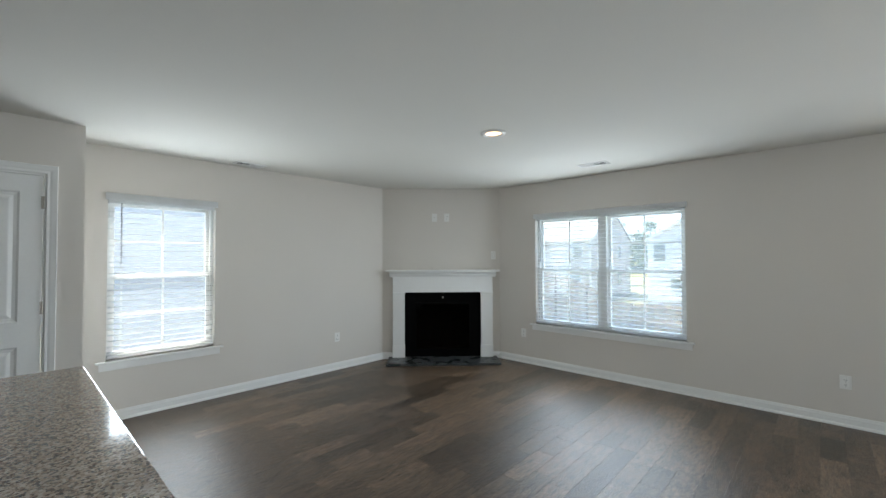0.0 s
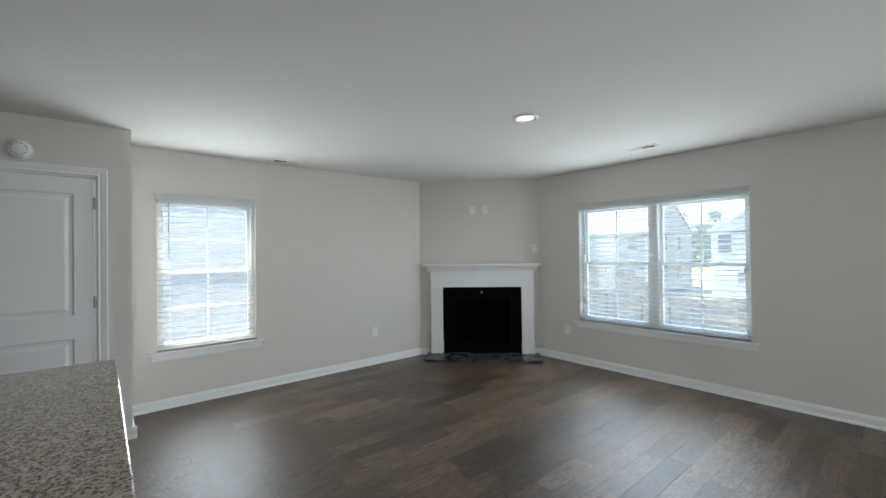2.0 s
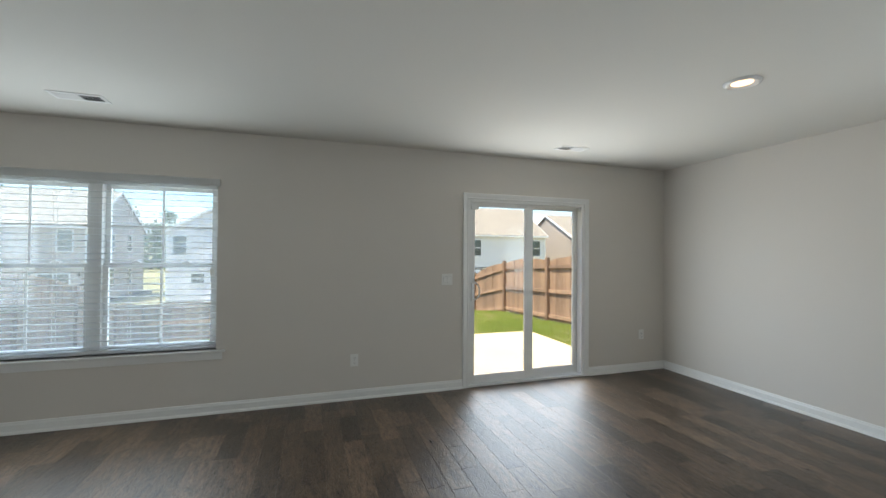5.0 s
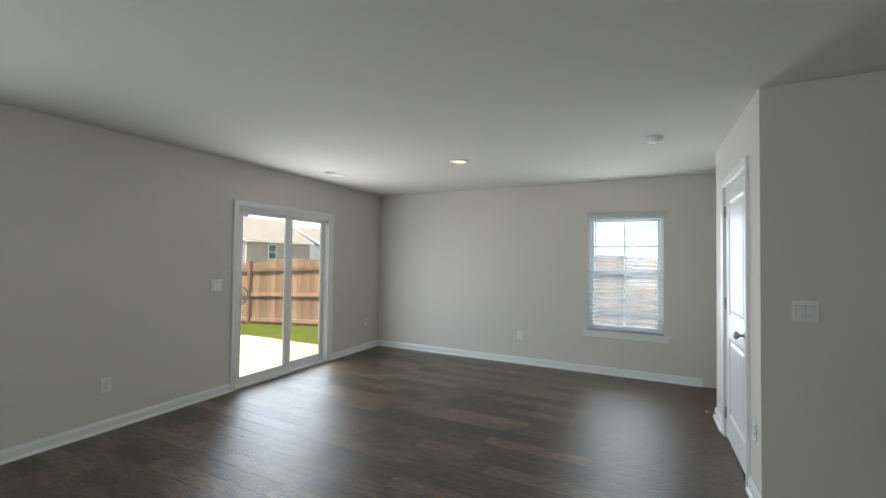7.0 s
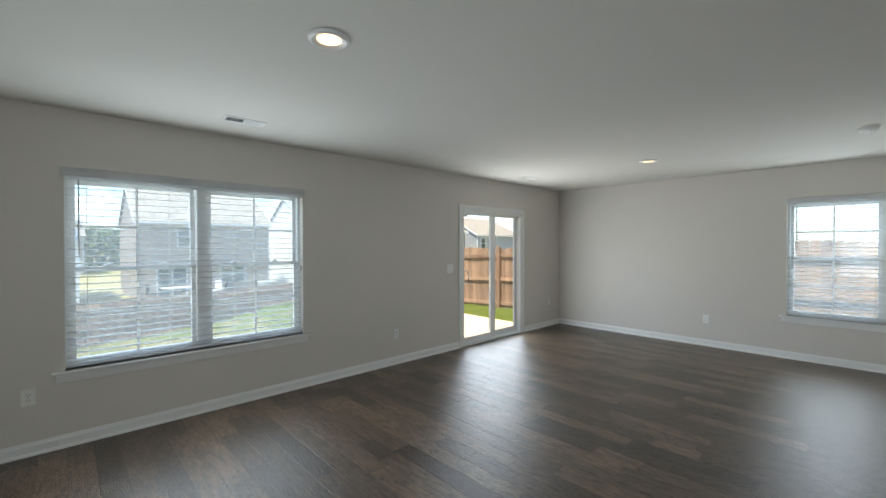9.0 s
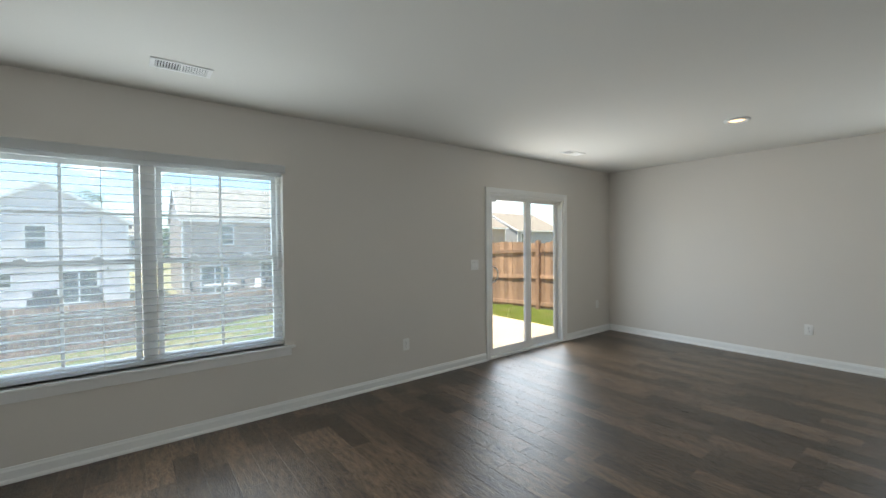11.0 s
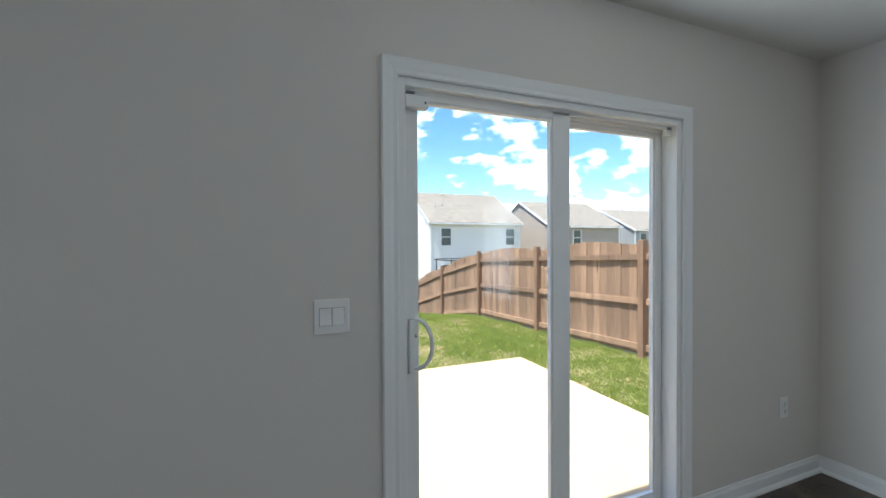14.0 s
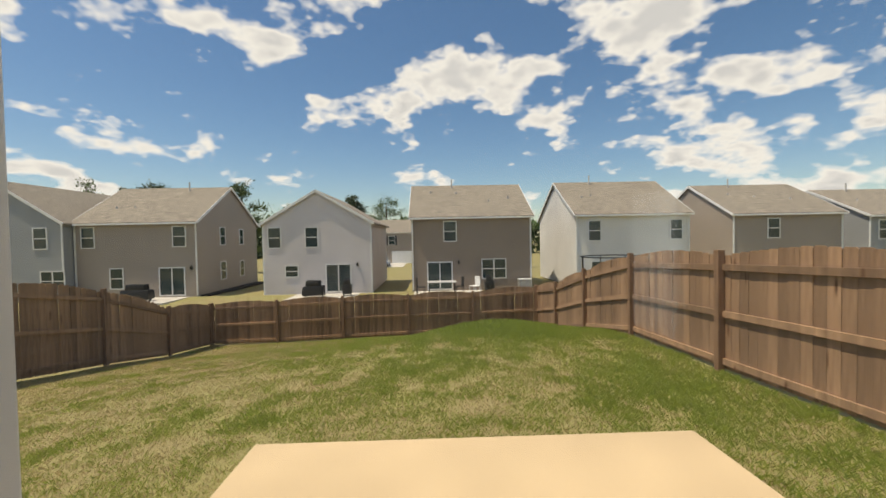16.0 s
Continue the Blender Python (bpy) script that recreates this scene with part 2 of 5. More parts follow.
# Tint dims the outdoors; haze puts a bluish glare veil into the panes.
GLASS = glass_material("patio_door_glass", (0.83, 0.85, 0.855), gloss_color=(0.55, 0.55, 0.55), haze=0.005)
WINGLASS = glass_material("dusty_window_glass", (0.73, 0.79, 0.83), haze=0.05)
FIREGLASS = glass_material("smoked_glass", (0.16, 0.16, 0.16), gloss_color=(0.3, 0.3, 0.3))
LENS = lamp_material("lamp_lens", (1.0, 0.64, 0.33), 0.75)
CORD = material("cord_white", (0.7, 0.7, 0.68), 0.7, bump=0)
WAND = material("wand_clear", (0.35, 0.36, 0.38), 0.2, bump=0)
CONCRETE = material("patio_concrete", (0.60, 0.455, 0.28), 0.9, vary=0.08, scale=1.3, fine=120, bump=0.12, distance=0.004)
FENCE = material("fence_cedar", (0.32, 0.195, 0.115), 0.85, vary=0.25, scale=1.6, fine=9, bump=0.3, stretch=(6, 6, 0.45), dark=(0.12, 0.072, 0.045), island=True)
kn, kl = FENCE.node_tree.nodes, FENCE.node_tree.links
k_at, k_map, k_cell, k_ramp, k_mix = (kn.new("ShaderNode" + k) for k in ("TexCoord", "Mapping", "TexVoronoi", "ValToRGB", "MixRGB"))
k_map.inputs["Scale"].default_value = (7, 7, 2.2)
k_cell.inputs["Scale"].default_value = 1.0
k_which, k_off = kn.new("ShaderNodeObjectInfo"), kn.new("ShaderNodeCombineXYZ")
k_times = kn.new("ShaderNodeMath")
k_times.operation = "MULTIPLY"
k_times.inputs[1].default_value = 91.0
kl.new(k_which.outputs["Random"], k_times.inputs[0])
kl.new(k_times.outputs[0], k_off.inputs[2])
kl.new(k_off.outputs[0], k_map.inputs["Location"])
k_ramp.color_ramp.elements[0].position, k_ramp.color_ramp.elements[0].color = 0.10, (1, 1, 1, 1)
k_ramp.color_ramp.elements[1].position, k_ramp.color_ramp.elements[1].color = 0.17, (0, 0, 0, 1)
k_mix.inputs[2].default_value = (0.11, 0.05, 0.022, 1)
k_from = FENCE.node_tree.nodes["Principled BSDF"].inputs["Base Color"].links[0].from_socket
kl.new(k_at.outputs["Object"], k_map.inputs[0])
kl.new(k_map.outputs[0], k_cell.inputs["Vector"])
kl.new(k_cell.outputs["Distance"], k_ramp.inputs[0])
kl.new(k_ramp.outputs[0], k_mix.inputs[0])
kl.new(k_from, k_mix.inputs[1])
kl.new(k_mix.outputs[0], FENCE.node_tree.nodes["Principled BSDF"].inputs["Base Color"])
POST = material("fence_post_wood", (0.25, 0.145, 0.085), 0.85, vary=0.25, scale=2, fine=12, bump=0.25, stretch=(4, 4, 0.5))
GUTTER = material("white_aluminium", (0.75, 0.76, 0.76), 0.4, bump=0)
FARGLASS = material("far_window_glass", (0.035, 0.06, 0.06), 0.08, vary=0.3, scale=0.4, bump=0, spec=0.6)
SHINGLE = material("roof_shingle", (0.285, 0.248, 0.20), 0.95, vary=0.34, scale=2.4, fine=7, bump=0.5, stretch=(2.2, 0.8, 5), distance=0.02)
PIPE = material("vent_pipe", (0.5, 0.5, 0.5), 0.5, bump=0)
COVER = material("black_cover", (0.012, 0.012, 0.013), 0.45, vary=0.3, bump=0.1)
BARK = material("bark", (0.10, 0.07, 0.05), 0.95, vary=0.3, bump=0.4)


# ---- building helpers ----
def bm_box(bm, lo, hi, bevel=0.0):
    r = bmesh.ops.create_cube(bm, size=1.0)
    lo, hi = Vector(lo), Vector(hi)
    for v in r["verts"]:
        v.co = Vector((lo[k] + (v.co[k] + 0.5) * (hi[k] - lo[k]) for k in range(3)))
    if bevel:
        edges = {e for v in r["verts"] for e in v.link_edges}
        bmesh.ops.bevel(bm, geom=list(edges), offset=bevel, segments=2, affect="EDGES", profile=0.6)
    return bm


def boxes(*list_of, bevel=0.0):
    bm = bmesh.new()
    for lo, hi in list_of:
        bm_box(bm, lo, hi, bevel)
    return bm


def bm_cyl(bm, p0, p1, r0, r1=None, seg=16, cap=True):
    p0, p1 = Vector(p0), Vector(p1)
    d = p1 - p0
    m = Matrix.Translation((p0 + p1) / 2) @ d.to_track_quat("Z", "Y").to_matrix().to_4x4()
    bmesh.ops.create_cone(bm, cap_ends=cap, segments=seg, radius1=r0, radius2=r0 if r1 is None else r1, depth=d.length, matrix=m)
    return bm


def cyl(*a, **k):
    return bm_cyl(bmesh.new(), *a, **k)


def lathe(profile, seg=32):
    """A body turned about z from (radius, height) pairs."""
    bm = bmesh.new()
    rings = []
    for r, z in profile:
        rings.append([bm.verts.new((r * math.cos(2 * math.pi * k / seg), r * math.sin(2 * math.pi * k / seg), z)) for k in range(seg)] if r > 1e-5 else [bm.verts.new((0, 0, z))])
    for a, b in zip(rings, rings[1:]):
        for k in range(seg):
            f = [a[k % len(a)], a[(k + 1) % len(a)], b[(k + 1) % len(b)], b[k % len(b)]]
            f = list(dict.fromkeys(f))
            if len(f) > 2:
                bm.faces.new(f)
    bmesh.ops.recalc_face_normals(bm, faces=bm.faces)
    return bm


def prism(profile, p0, p1, out):
    """A moulding: (out, up) outline run straight from p0 to p1."""
    bm = bmesh.new()
    p0, p1, out = Vector(p0), Vector(p1), Vector(out)
    ends = [[bm.verts.new(p + out * d + Vector((0, 0, z))) for d, z in profile] for p in (p0, p1)]
    k = len(profile)
    for i in range(k):
        bm.faces.new((ends[0][i], ends[0][(i + 1) % k], ends[1][(i + 1) % k], ends[1][i]))
    bm.faces.new(ends[0])
    bm.faces.new(ends[1])
    bmesh.ops.recalc_face_normals(bm, faces=bm.faces)
    return bm


def casing(u0, u1, z0, z1, profile, at):
    """A mitred frame round three sides of an opening. profile: (outward, proud) pairs; at(u, d, z) gives the place."""
    bm = bmesh.new()
    rows = []
    for w, d in profile:
        rows.append([bm.verts.new(at(u, d, z)) for u, z in ((u0 - w, z0), (u0 - w, z1 + w), (u1 + w, z1 + w), (u1 + w, z0))])
    for a, b in zip(rows, rows[1:] + rows[:1]):
        for k in range(3):
            bm.faces.new((a[k], a[k + 1], b[k + 1], b[k]))
    bm.faces.new([r[0] for r in rows])
    bm.faces.new([r[3] for r in rows])
    bmesh.ops.recalc_face_normals(bm, faces=bm.faces)
    return bm


def finish(name, bm, mat, smooth=False):
    me = bpy.data.meshes.new(name)
    bm.to_mesh(me)
    bm.free()
    me.materials.append(mat)
    if smooth:
        me.polygons.foreach_set("use_smooth", [True] * len(me.polygons))
        me.set_sharp_from_angle(angle=radians(40))
    return me


def solid(name, bm, mat, label="", category="", group="", kind="", smooth=False):
    return tagged(new(name, finish(name, bm, mat, smooth)), label, category, group, kind)


def thing(name, m, label, category, group="", kind=""):
    ob = new(name)
    ob.empty_display_size = 0.1
    ob.matrix_basis = m
    return tagged(ob, label, category, group, kind)


def part(name, bm, mat, parent, label="", smooth=False, m=None):
    ob = new(name, finish(name, bm, mat, smooth))
    ob.parent = parent
    if m is not None:
        ob.matrix_basis = m
    return tagged(ob, label)


def again(mesh_ob, parent, m):
    ob = new(mesh_ob.name.split(".")[0], mesh_ob.data)
    ob.parent = parent
    ob.matrix_basis = m
    return ob


# ---- the house: plan ----
E, N, S, H = 4.91, 4.905, -3.60, 2.44
DIAG = 8.62
NWX, NWY = 0.43, 4.337
SWX, SWY, SWEND = 0.41, -0.985, -2.57
WX = -3.4
T = 0.15


def wall(name, u0, u1, openings, at, label, z1=H, thick=T):
    bm = bmesh.new()
    cuts = sorted({u0, u1, *(o[0] for o in openings), *(o[1] for o in openings)})
    for a, b in zip(cuts, cuts[1:]):
        spans, z = [], 0.0
        for o in sorted((o for o in openings if o[0] <= a and o[1] >= b), key=lambda o: o[2]):
            spans.append((z, o[2]))
            z = o[3]
        spans.append((z, z1))
        for lo, hi in spans:
            if hi - lo > 1e-4:
                p, q = Vector(at(a, 0, lo)), Vector(at(b, -thick, hi))
                bm_box(bm, [min(p[k], q[k]) for k in range(3)], [max(p[k], q[k]) for k in range(3)])
    return solid(name, bm, WALL, label, "wall", kind="structure")


def at_east(u, d, z):  # u = y, d = into the room
    return (E - d, u, z)


def at_north(u, d, z):
    return (u, N - d, z)


def at_south(u, d, z):
    return (u, S + d, z)


W2 = (1.335, 3.12, 0.55, 1.975)
SL = (-2.425, -1.0, 0.0, 1.965)
W1 = (0.64, 1.515, 0.535, 1.98)
W3 = (0.80, 1.66, 0.545, 1.985)
wall("wall_east", S - T, N + T, [W2, SL], at_east, "greige painted drywall with window and sliding door openings")
wall("wall_north", NWX, E, [W1], at_north, "greige painted drywall with one window opening")
wall("wall_south", -2.6, E, [W3], at_south, "greige painted drywall with one window opening")
D1 = (-0.577, 0.222, 0.0, 2.045)
wall("wall_closet_north", WX, NWX, [D1], lambda u, d, z: (u, NWY - d, z), "greige painted closet wall with a door opening", thick=0.12)
solid("wall_closet_return", boxes(((NWX - 0.12, NWY + 0.12, 0), (NWX, N + T, H))), WALL, "greige painted short return wall", "wall", kind="structure")
D2 = (-2.13, -1.318, 0.0, 2.045)
wall("wall_pantry_east", SWEND, SWY, [D2], lambda u, d, z: (SWX + d, u, z), "greige painted pantry wall with a door opening", thick=0.12)
solid("wall_pantry_north", boxes(((WX, SWY - 0.12, 0), (SWX - 0.12, SWY, H))), WALL, "greige painted wall beside the kitchen", "wall", kind="structure")
solid("wall_pantry_south", boxes(((-2.6, SWEND, 0), (SWX - 0.12, SWEND + 0.12, H))), WALL, "greige painted pantry side wall", "wall", kind="structure")
# Unseen end walls, added at guessed places to close off hall and kitchen.
solid("wall_hall_west", boxes(((-2.75, S - T, 0), (-2.6, SWEND + 0.12, H))), WALL, "greige painted unseen wall added to close the hall", "wall", kind="structure")
solid("wall_kitchen_west", boxes(((WX - T, SWY - 0.12, 0), (WX, NWY + 0.12, H))), WALL, "greige painted unseen wall added to close the kitchen", "wall", kind="structure")
bm = bmesh.new()
lo_ = [bm.verts.new((x, y, 0)) for x, y in ((DIAG - N, N), (E, DIAG - E), (E, N))]
hi_ = [bm.verts.new((v.co.x, v.co.y, H)) for v in lo_]
for k in range(3):
    bm.faces.new((lo_[k], lo_[(k + 1) % 3], hi_[(k + 1) % 3], hi_[k]))
bm.faces.new(lo_)
bm.faces.new(hi_)
bmesh.ops.recalc_face_normals(bm, faces=bm.faces)
solid("wall_corner", bm, WALL, "greige painted diagonal chimney wall", "wall", kind="structure")
solid("ceiling", boxes(((WX - T, S - T, H), (E + T, N + T, H + 0.3))), CEIL, "white matt painted flat ceiling", "ceiling", kind="structure")

BASE = [(0, 0), (0.028, 0), (0.026, 0.012), (0.019, 0.019), (0.014, 0.022), (0.014, 0.068), (0.009, 0.078), (0.007, 0.089), (0, 0.091)]
R2 = 2 ** -0.5


def baseboard(p0, p1, out):
    solid("baseboard", prism(BASE, (*p0, 0), (*p1, 0), (*out, 0)), TRIM, "white painted wooden baseboard with shoe moulding", "baseboard", kind="structure")


baseboard((E, SL[1] + 0.062), (E, DIAG - E), (-1, 0))
baseboard((E, S), (E, SL[0] - 0.062), (-1, 0))
baseboard((NWX, N), (DIAG - N, N), (0, -1))
baseboard((SWX, S), (E, S), (0, 1))
baseboard((NWX, NWY - 0.028), (NWX, N), (1, 0))
baseboard((D1[1] + 0.065, NWY), (NWX + 0.028, NWY), (0, -1))
baseboard((WX, NWY), (D1[0] - 0.065, NWY), (0, -1))
baseboard((SWX, SWY + 0.028), (SWX, D2[1] + 0.065), (1, 0))
baseboard((SWX, D2[0] - 0.065), (SWX, SWEND - 0.028), (1, 0))
baseboard((WX, SWY), (SWX + 0.028, SWY), (0, 1))
C0 = Vector(((DIAG - N + E) / 2, (N + DIAG - E) / 2, 0)) + Vector((R2, -R2, 0)) * 0.02


def on_diag(u, d=0.0, z=0.0):
    return C0 + Vector((R2, -R2, 0)) * u + Vector((-R2, -R2, 0)) * d + Vector((0, 0, z))


baseboard((DIAG - N, N), on_diag(-0.705).to_2d(), (-R2, -R2))
baseboard(on_diag(0.705).to_2d(), (E, DIAG - E), (-R2, -R2))

CASE = [(0.0, 0.0), (0.0, 0.012), (0.006, 0.015), (0.02, 0.013), (0.032, 0.016), (0.046, 0.018), (0.058, 0.020), (0.062, 0.016), (0.062, 0.0)]


# ---- windows with blinds ----
def sash(name, u0, u1, z0, z1, d, win, rail=0.035):
    """One sash: frame, glass and its grille bars, in the window's own axes (x along, y out, z up)."""
    f = part(name, boxes(((u0, d, z0), (u0 + rail, d + 0.03, z1)), ((u1 - rail, d, z0), (u1, d + 0.03, z1)), ((u0 + rail, d, z0), (u1 - rail, d + 0.03, z0 + rail)), ((u0 + rail, d, z1 - rail), (u1 - rail, d + 0.03, z1)), bevel=0.003), VINYL, win)
    g = part("pane", boxes(((u0 + rail, d + 0.013, z0 + rail), (u1 - rail, d + 0.017, z1 - rail))), WINGLASS, f)
    g.visible_shadow = False
    mid, cz = (u0 + u1) / 2, (z0 + z1) / 2
    part("grille_bar", boxes(((mid - 0.009, d + 0.006, z0 + rail), (mid + 0.009, d + 0.012, z1 - rail))), VINYL, f)
    part("grille_bar", boxes(((u0 + rail, d + 0.005, cz - 0.009), (u1 - rail, d + 0.011, cz + 0.009))), VINYL, f)
    return f


def window(name, m, width, z0, z1, units, label, blind_label, wand_side=-1):
    """A double-hung vinyl window (x along the wall, y outward, from the inner face), its stool and apron, and its blind."""
    win = thing(name, m, label, "window", kind="structure")
    fr = 0.028
    post = 0.085
    span = (width - post * (units - 1)) / units
    zm = (z0 + z1) / 2 + 0.01
    part("window_frame", boxes(((0, 0.07, z0), (fr, T, z1)), ((width - fr, 0.07, z0), (width, T, z1)), ((fr, 0.07, z0), (width - fr, T, z0 + fr)), ((fr, 0.07, z1 - fr), (width - fr, T, z1)), bevel=0.003), VINYL, win)
    for k in range(units):
        a = k * (span + post)
        b = a + span
        if k:
            part("mullion", boxes(((a - post, 0.055, z0 + fr), (a, T - 0.002, z1 - fr)), bevel=0.004), VINYL, win)
        lo, hi = a + (fr if k == 0 else 0.004), b - (fr if k == units - 1 else 0.004)
        sash("upper_sash", lo, hi, zm - 0.02, z1 - fr, 0.112, win)
        low = sash("lower_sash", lo, hi, z0 + fr, zm + 0.02, 0.078, win)
        for s in (0.28, 0.72):
            c = lo + (hi - lo) * s
            part("sash_lock", boxes(((c - 0.03, 0.074, zm + 0.02), (c + 0.03, 0.1, zm + 0.034)), ((c - 0.012, 0.07, zm + 0.03), (c + 0.012, 0.09, zm + 0.042)), bevel=0.003), VINYL, low)
    part("window_sill", boxes(((-0.075, -0.045, z0 - 0.02), (width + 0.075, 0.0, z0)), ((0.0, 0.0, z0 - 0.02), (width, 0.07, z0)), bevel=0.006), TRIM, win)
    part("apron", boxes(((-0.05, -0.011, z0 - 0.085), (width + 0.05, 0, z0 - 0.02)), bevel=0.004), TRIM, win)
    # the blind
    bl = thing("window_blind", m, blind_label, "blind", "white slatted window blinds")
    part("valance", boxes(((-0.018, -0.02, z1 - 0.015), (width + 0.018, -0.001, z1 + 0.048)), bevel=0.003), SLAT, bl, "flat white valance")
    part("head_rail", boxes(((0.006, 0.006, z1 - 0.04), (width - 0.006, 0.05, z1 - 0.004)), bevel=0.002), SLAT, bl)
    one = None
    bottom = z0 + 0.03
    count = int((z1 - 0.07 - bottom) / 0.0505)
    for k in range(count):
        z = bottom + 0.035 + k * 0.0505
        tilt = pose(width / 2, 0.028, z, 2.5 + random.uniform(-0.4, 0.4), random.uniform(-0.03, 0.03), 0)
        if one is None:
            w = width / 2 - 0.01
            bmx = bmesh.new()
            ys = [-0.024, -0.012, 0, 0.012, 0.024]
            hs = [0.0, 0.0022, 0.003, 0.0022, 0.0]
            prof = [(y, h) for y, h in zip(ys, hs)] + [(y, h - 0.0025) for y, h in reversed(list(zip(ys, hs)))]
            ends = [[bmx.verts.new((x, y, h)) for y, h in prof] for x in (-w, w)]
            for i in range(len(prof)):
                bmx.faces.new((ends[0][i], ends[0][(i + 1) % len(prof)], ends[1][(i + 1) % len(prof)], ends[1][i]))
            bmx.faces.new(ends[0])
            bmx.faces.new(ends[1])
            bmesh.ops.recalc_face_normals(bmx, faces=bmx.faces)
            one = part("slat", bmx, SLAT, bl, m=tilt)
        else:
            again(one, bl, tilt)
    part("bottom_rail", boxes(((0.008, 0.004, bottom - 0.01), (width - 0.008, 0.052, bottom + 0.012)), bevel=0.004), SLAT, bl)
    for s in ((0.12, 0.88) if units == 1 else (0.07, 0.36, 0.64, 0.93)):
        x = width * s
        bmx = bmesh.new()
        for y in (0.001, 0.055):
            bm_cyl(bmx, (x, y, bottom), (x, y, z1 - 0.04), 0.0011, seg=6)
        part("ladder_cord", bmx, CORD, bl)
    x = width * (0.11 if units == 1 else 0.045) if wand_side < 0 else width * 0.9
    bmx = cyl((width - 0.035, -0.004, z1 - 0.04), (width - 0.035, -0.004, (z0 + z1) / 2 - 0.02), 0.0012, seg=6)
    part("lift_cord", bmx, CORD, bl)
    part("cord_tassel", boxes(((width - 0.05, -0.02, (z0 + z1) / 2 - 0.07), (width - 0.018, 0.0, (z0 + z1) / 2 - 0.015)), bevel=0.004), PLATE, bl)
    part("tilt_wand", cyl((x, -0.006, z1 - 0.04), (x, -0.006, z1 - 0.04 - 0.55), 0.0045, seg=8), WAND, bl, "thin clear tilt wand")
    return win


window("window_1", pose(W1[0], N, 0), W1[1] - W1[0], W1[2], W1[3], 1, "white vinyl double-hung window in the north wall", "white slatted blind lowered over the single window")
window("window_2", pose(E, W2[1], 0, 0, 0, -90), W2[1] - W2[0], W2[2], W2[3], 2, "white vinyl twin double-hung window in the garden wall", "wide white slatted blind lowered over the twin window")
window("window_3", pose(W3[1], S, 0, 0, 0, 180), W3[1] - W3[0], W3[2], W3[3], 1, "white vinyl double-hung window facing the cedar fence", "white slatted blind lowered over the fence-side window")


# ---- sliding patio door ----
def patio_door():
    m = pose(E, SL[1], 0, 0, 0, -90)
    w, top = SL[1] - SL[0], SL[3]
    d = thing("door_sliding_patio", m, "white vinyl sliding glass patio door, closed", "sliding door", kind="structure")
    part("casing", casing(0, w, 0, top, CASE, lambda u, k, z: (u, -k, z)), TRIM, d, "white moulded wooden casing")
    part("door_frame", boxes(((0, -0.002, 0), (0.028, 0.13, top)), ((w - 0.028, -0.002, 0), (w, 0.13, top)), ((0.028, -0.002, top - 0.03), (w - 0.028, 0.13, top)), bevel=0.003), VINYL, d)
    part("head_track", boxes(((0.028, 0.03, top - 0.045), (w - 0.028, 0.036, top - 0.03)), ((0.028, 0.072, top - 0.05), (w - 0.028, 0.08, top - 0.03))), VINYL, d)
    part("threshold", boxes(((0.0, -0.012, 0.0), (w, 0.14, 0.022)), ((0.03, 0.034, 0.022), (w - 0.03, 0.04, 0.034)), ((0.03, 0.082, 0.022), (w - 0.03, 0.088, 0.034)), bevel=0.002), VINYL, d)

    def leaf(name, u0, u1, y, stile=0.047, bot=0.07, far=0.09, label=""):
        z0, z1 = 0.03, top - 0.034
        f = part(name, boxes(((u0, y, z0), (u0 + stile, y + 0.034, z1)), ((u1 - far, y, z0), (u1, y + 0.034, z1)), ((u0 + stile, y + 0.001, z0), (u1 - far, y + 0.033, z0 + bot)), ((u0 + stile, y + 0.001, z1 - 0.032), (u1 - far, y + 0.033, z1)), bevel=0.003), VINYL, d, label)
        part("glazing_bead", boxes(((u0 + stile, y + 0.004, z0 + bot), (u0 + stile + 0.008, y + 0.03, z1 - 0.032)), ((u1 - far - 0.008, y + 0.004, z0 + bot), (u1 - far, y + 0.03, z1 - 0.032)), ((u0 + stile, y + 0.004, z0 + bot), (u1 - far, y + 0.03, z0 + bot + 0.008)), ((u0 + stile, y + 0.004, z1 - 0.040), (u1 - far, y + 0.03, z1 - 0.032)), bevel=0.002), VINYL, f)
        g = part("pane", boxes(((u0 + stile + 0.004, y + 0.015, z0 + bot + 0.004), (u1 - far - 0.004, y + 0.02, z1 - 0.036))), GLASS, f)
        g.visible_shadow = False
        return f

    inner = leaf("sliding_panel", 0.03, 0.78, 0.03)
    leaf("fixed_panel", 0.73, w - 0.03, 0.082, stile=0.06, far=0.045)
    h = part("handle", boxes(((0.043, 0.016, 0.89), (0.074, 0.03, 1.09)), bevel=0.006), VINYL, inner, "white D-shaped pull handle")
    bmx = bmesh.new()
    prev = None
    for k in range(15):
        a = math.pi * k / 14
        p = Vector((0.066 + 0.050 * math.sin(a), 0.018 - 0.046 * math.sin(a), 1.0 - 0.092 * math.cos(a)))
        if prev is not None:
            bm_cyl(bmx, prev, p, 0.0075, seg=10)
        prev = p
    part("grip", bmx, VINYL, h, smooth=True)
    part("lock_button", lathe([(0, 0.008), (0.006, 0.007), (0.007, 0)], 12), NICKEL, h, m=pose(0.07, 0.016, 1.03, 90, 0, 0))
    part("top_latch", boxes(((0.03, -0.006, top - 0.105), (0.115, 0.03, top - 0.062)), bevel=0.004), VINYL, inner, "small white security latch box")
    part("latch_screw", cyl((0.103, -0.0075, top - 0.085), (0.103, -0.004, top - 0.085), 0.004, seg=10), DARK, inner)
    part("stop_block", boxes(((w - 0.06, 0.03, top - 0.075), (w - 0.028, 0.05, top - 0.03)), bevel=0.002), VINYL, d)


patio_door()


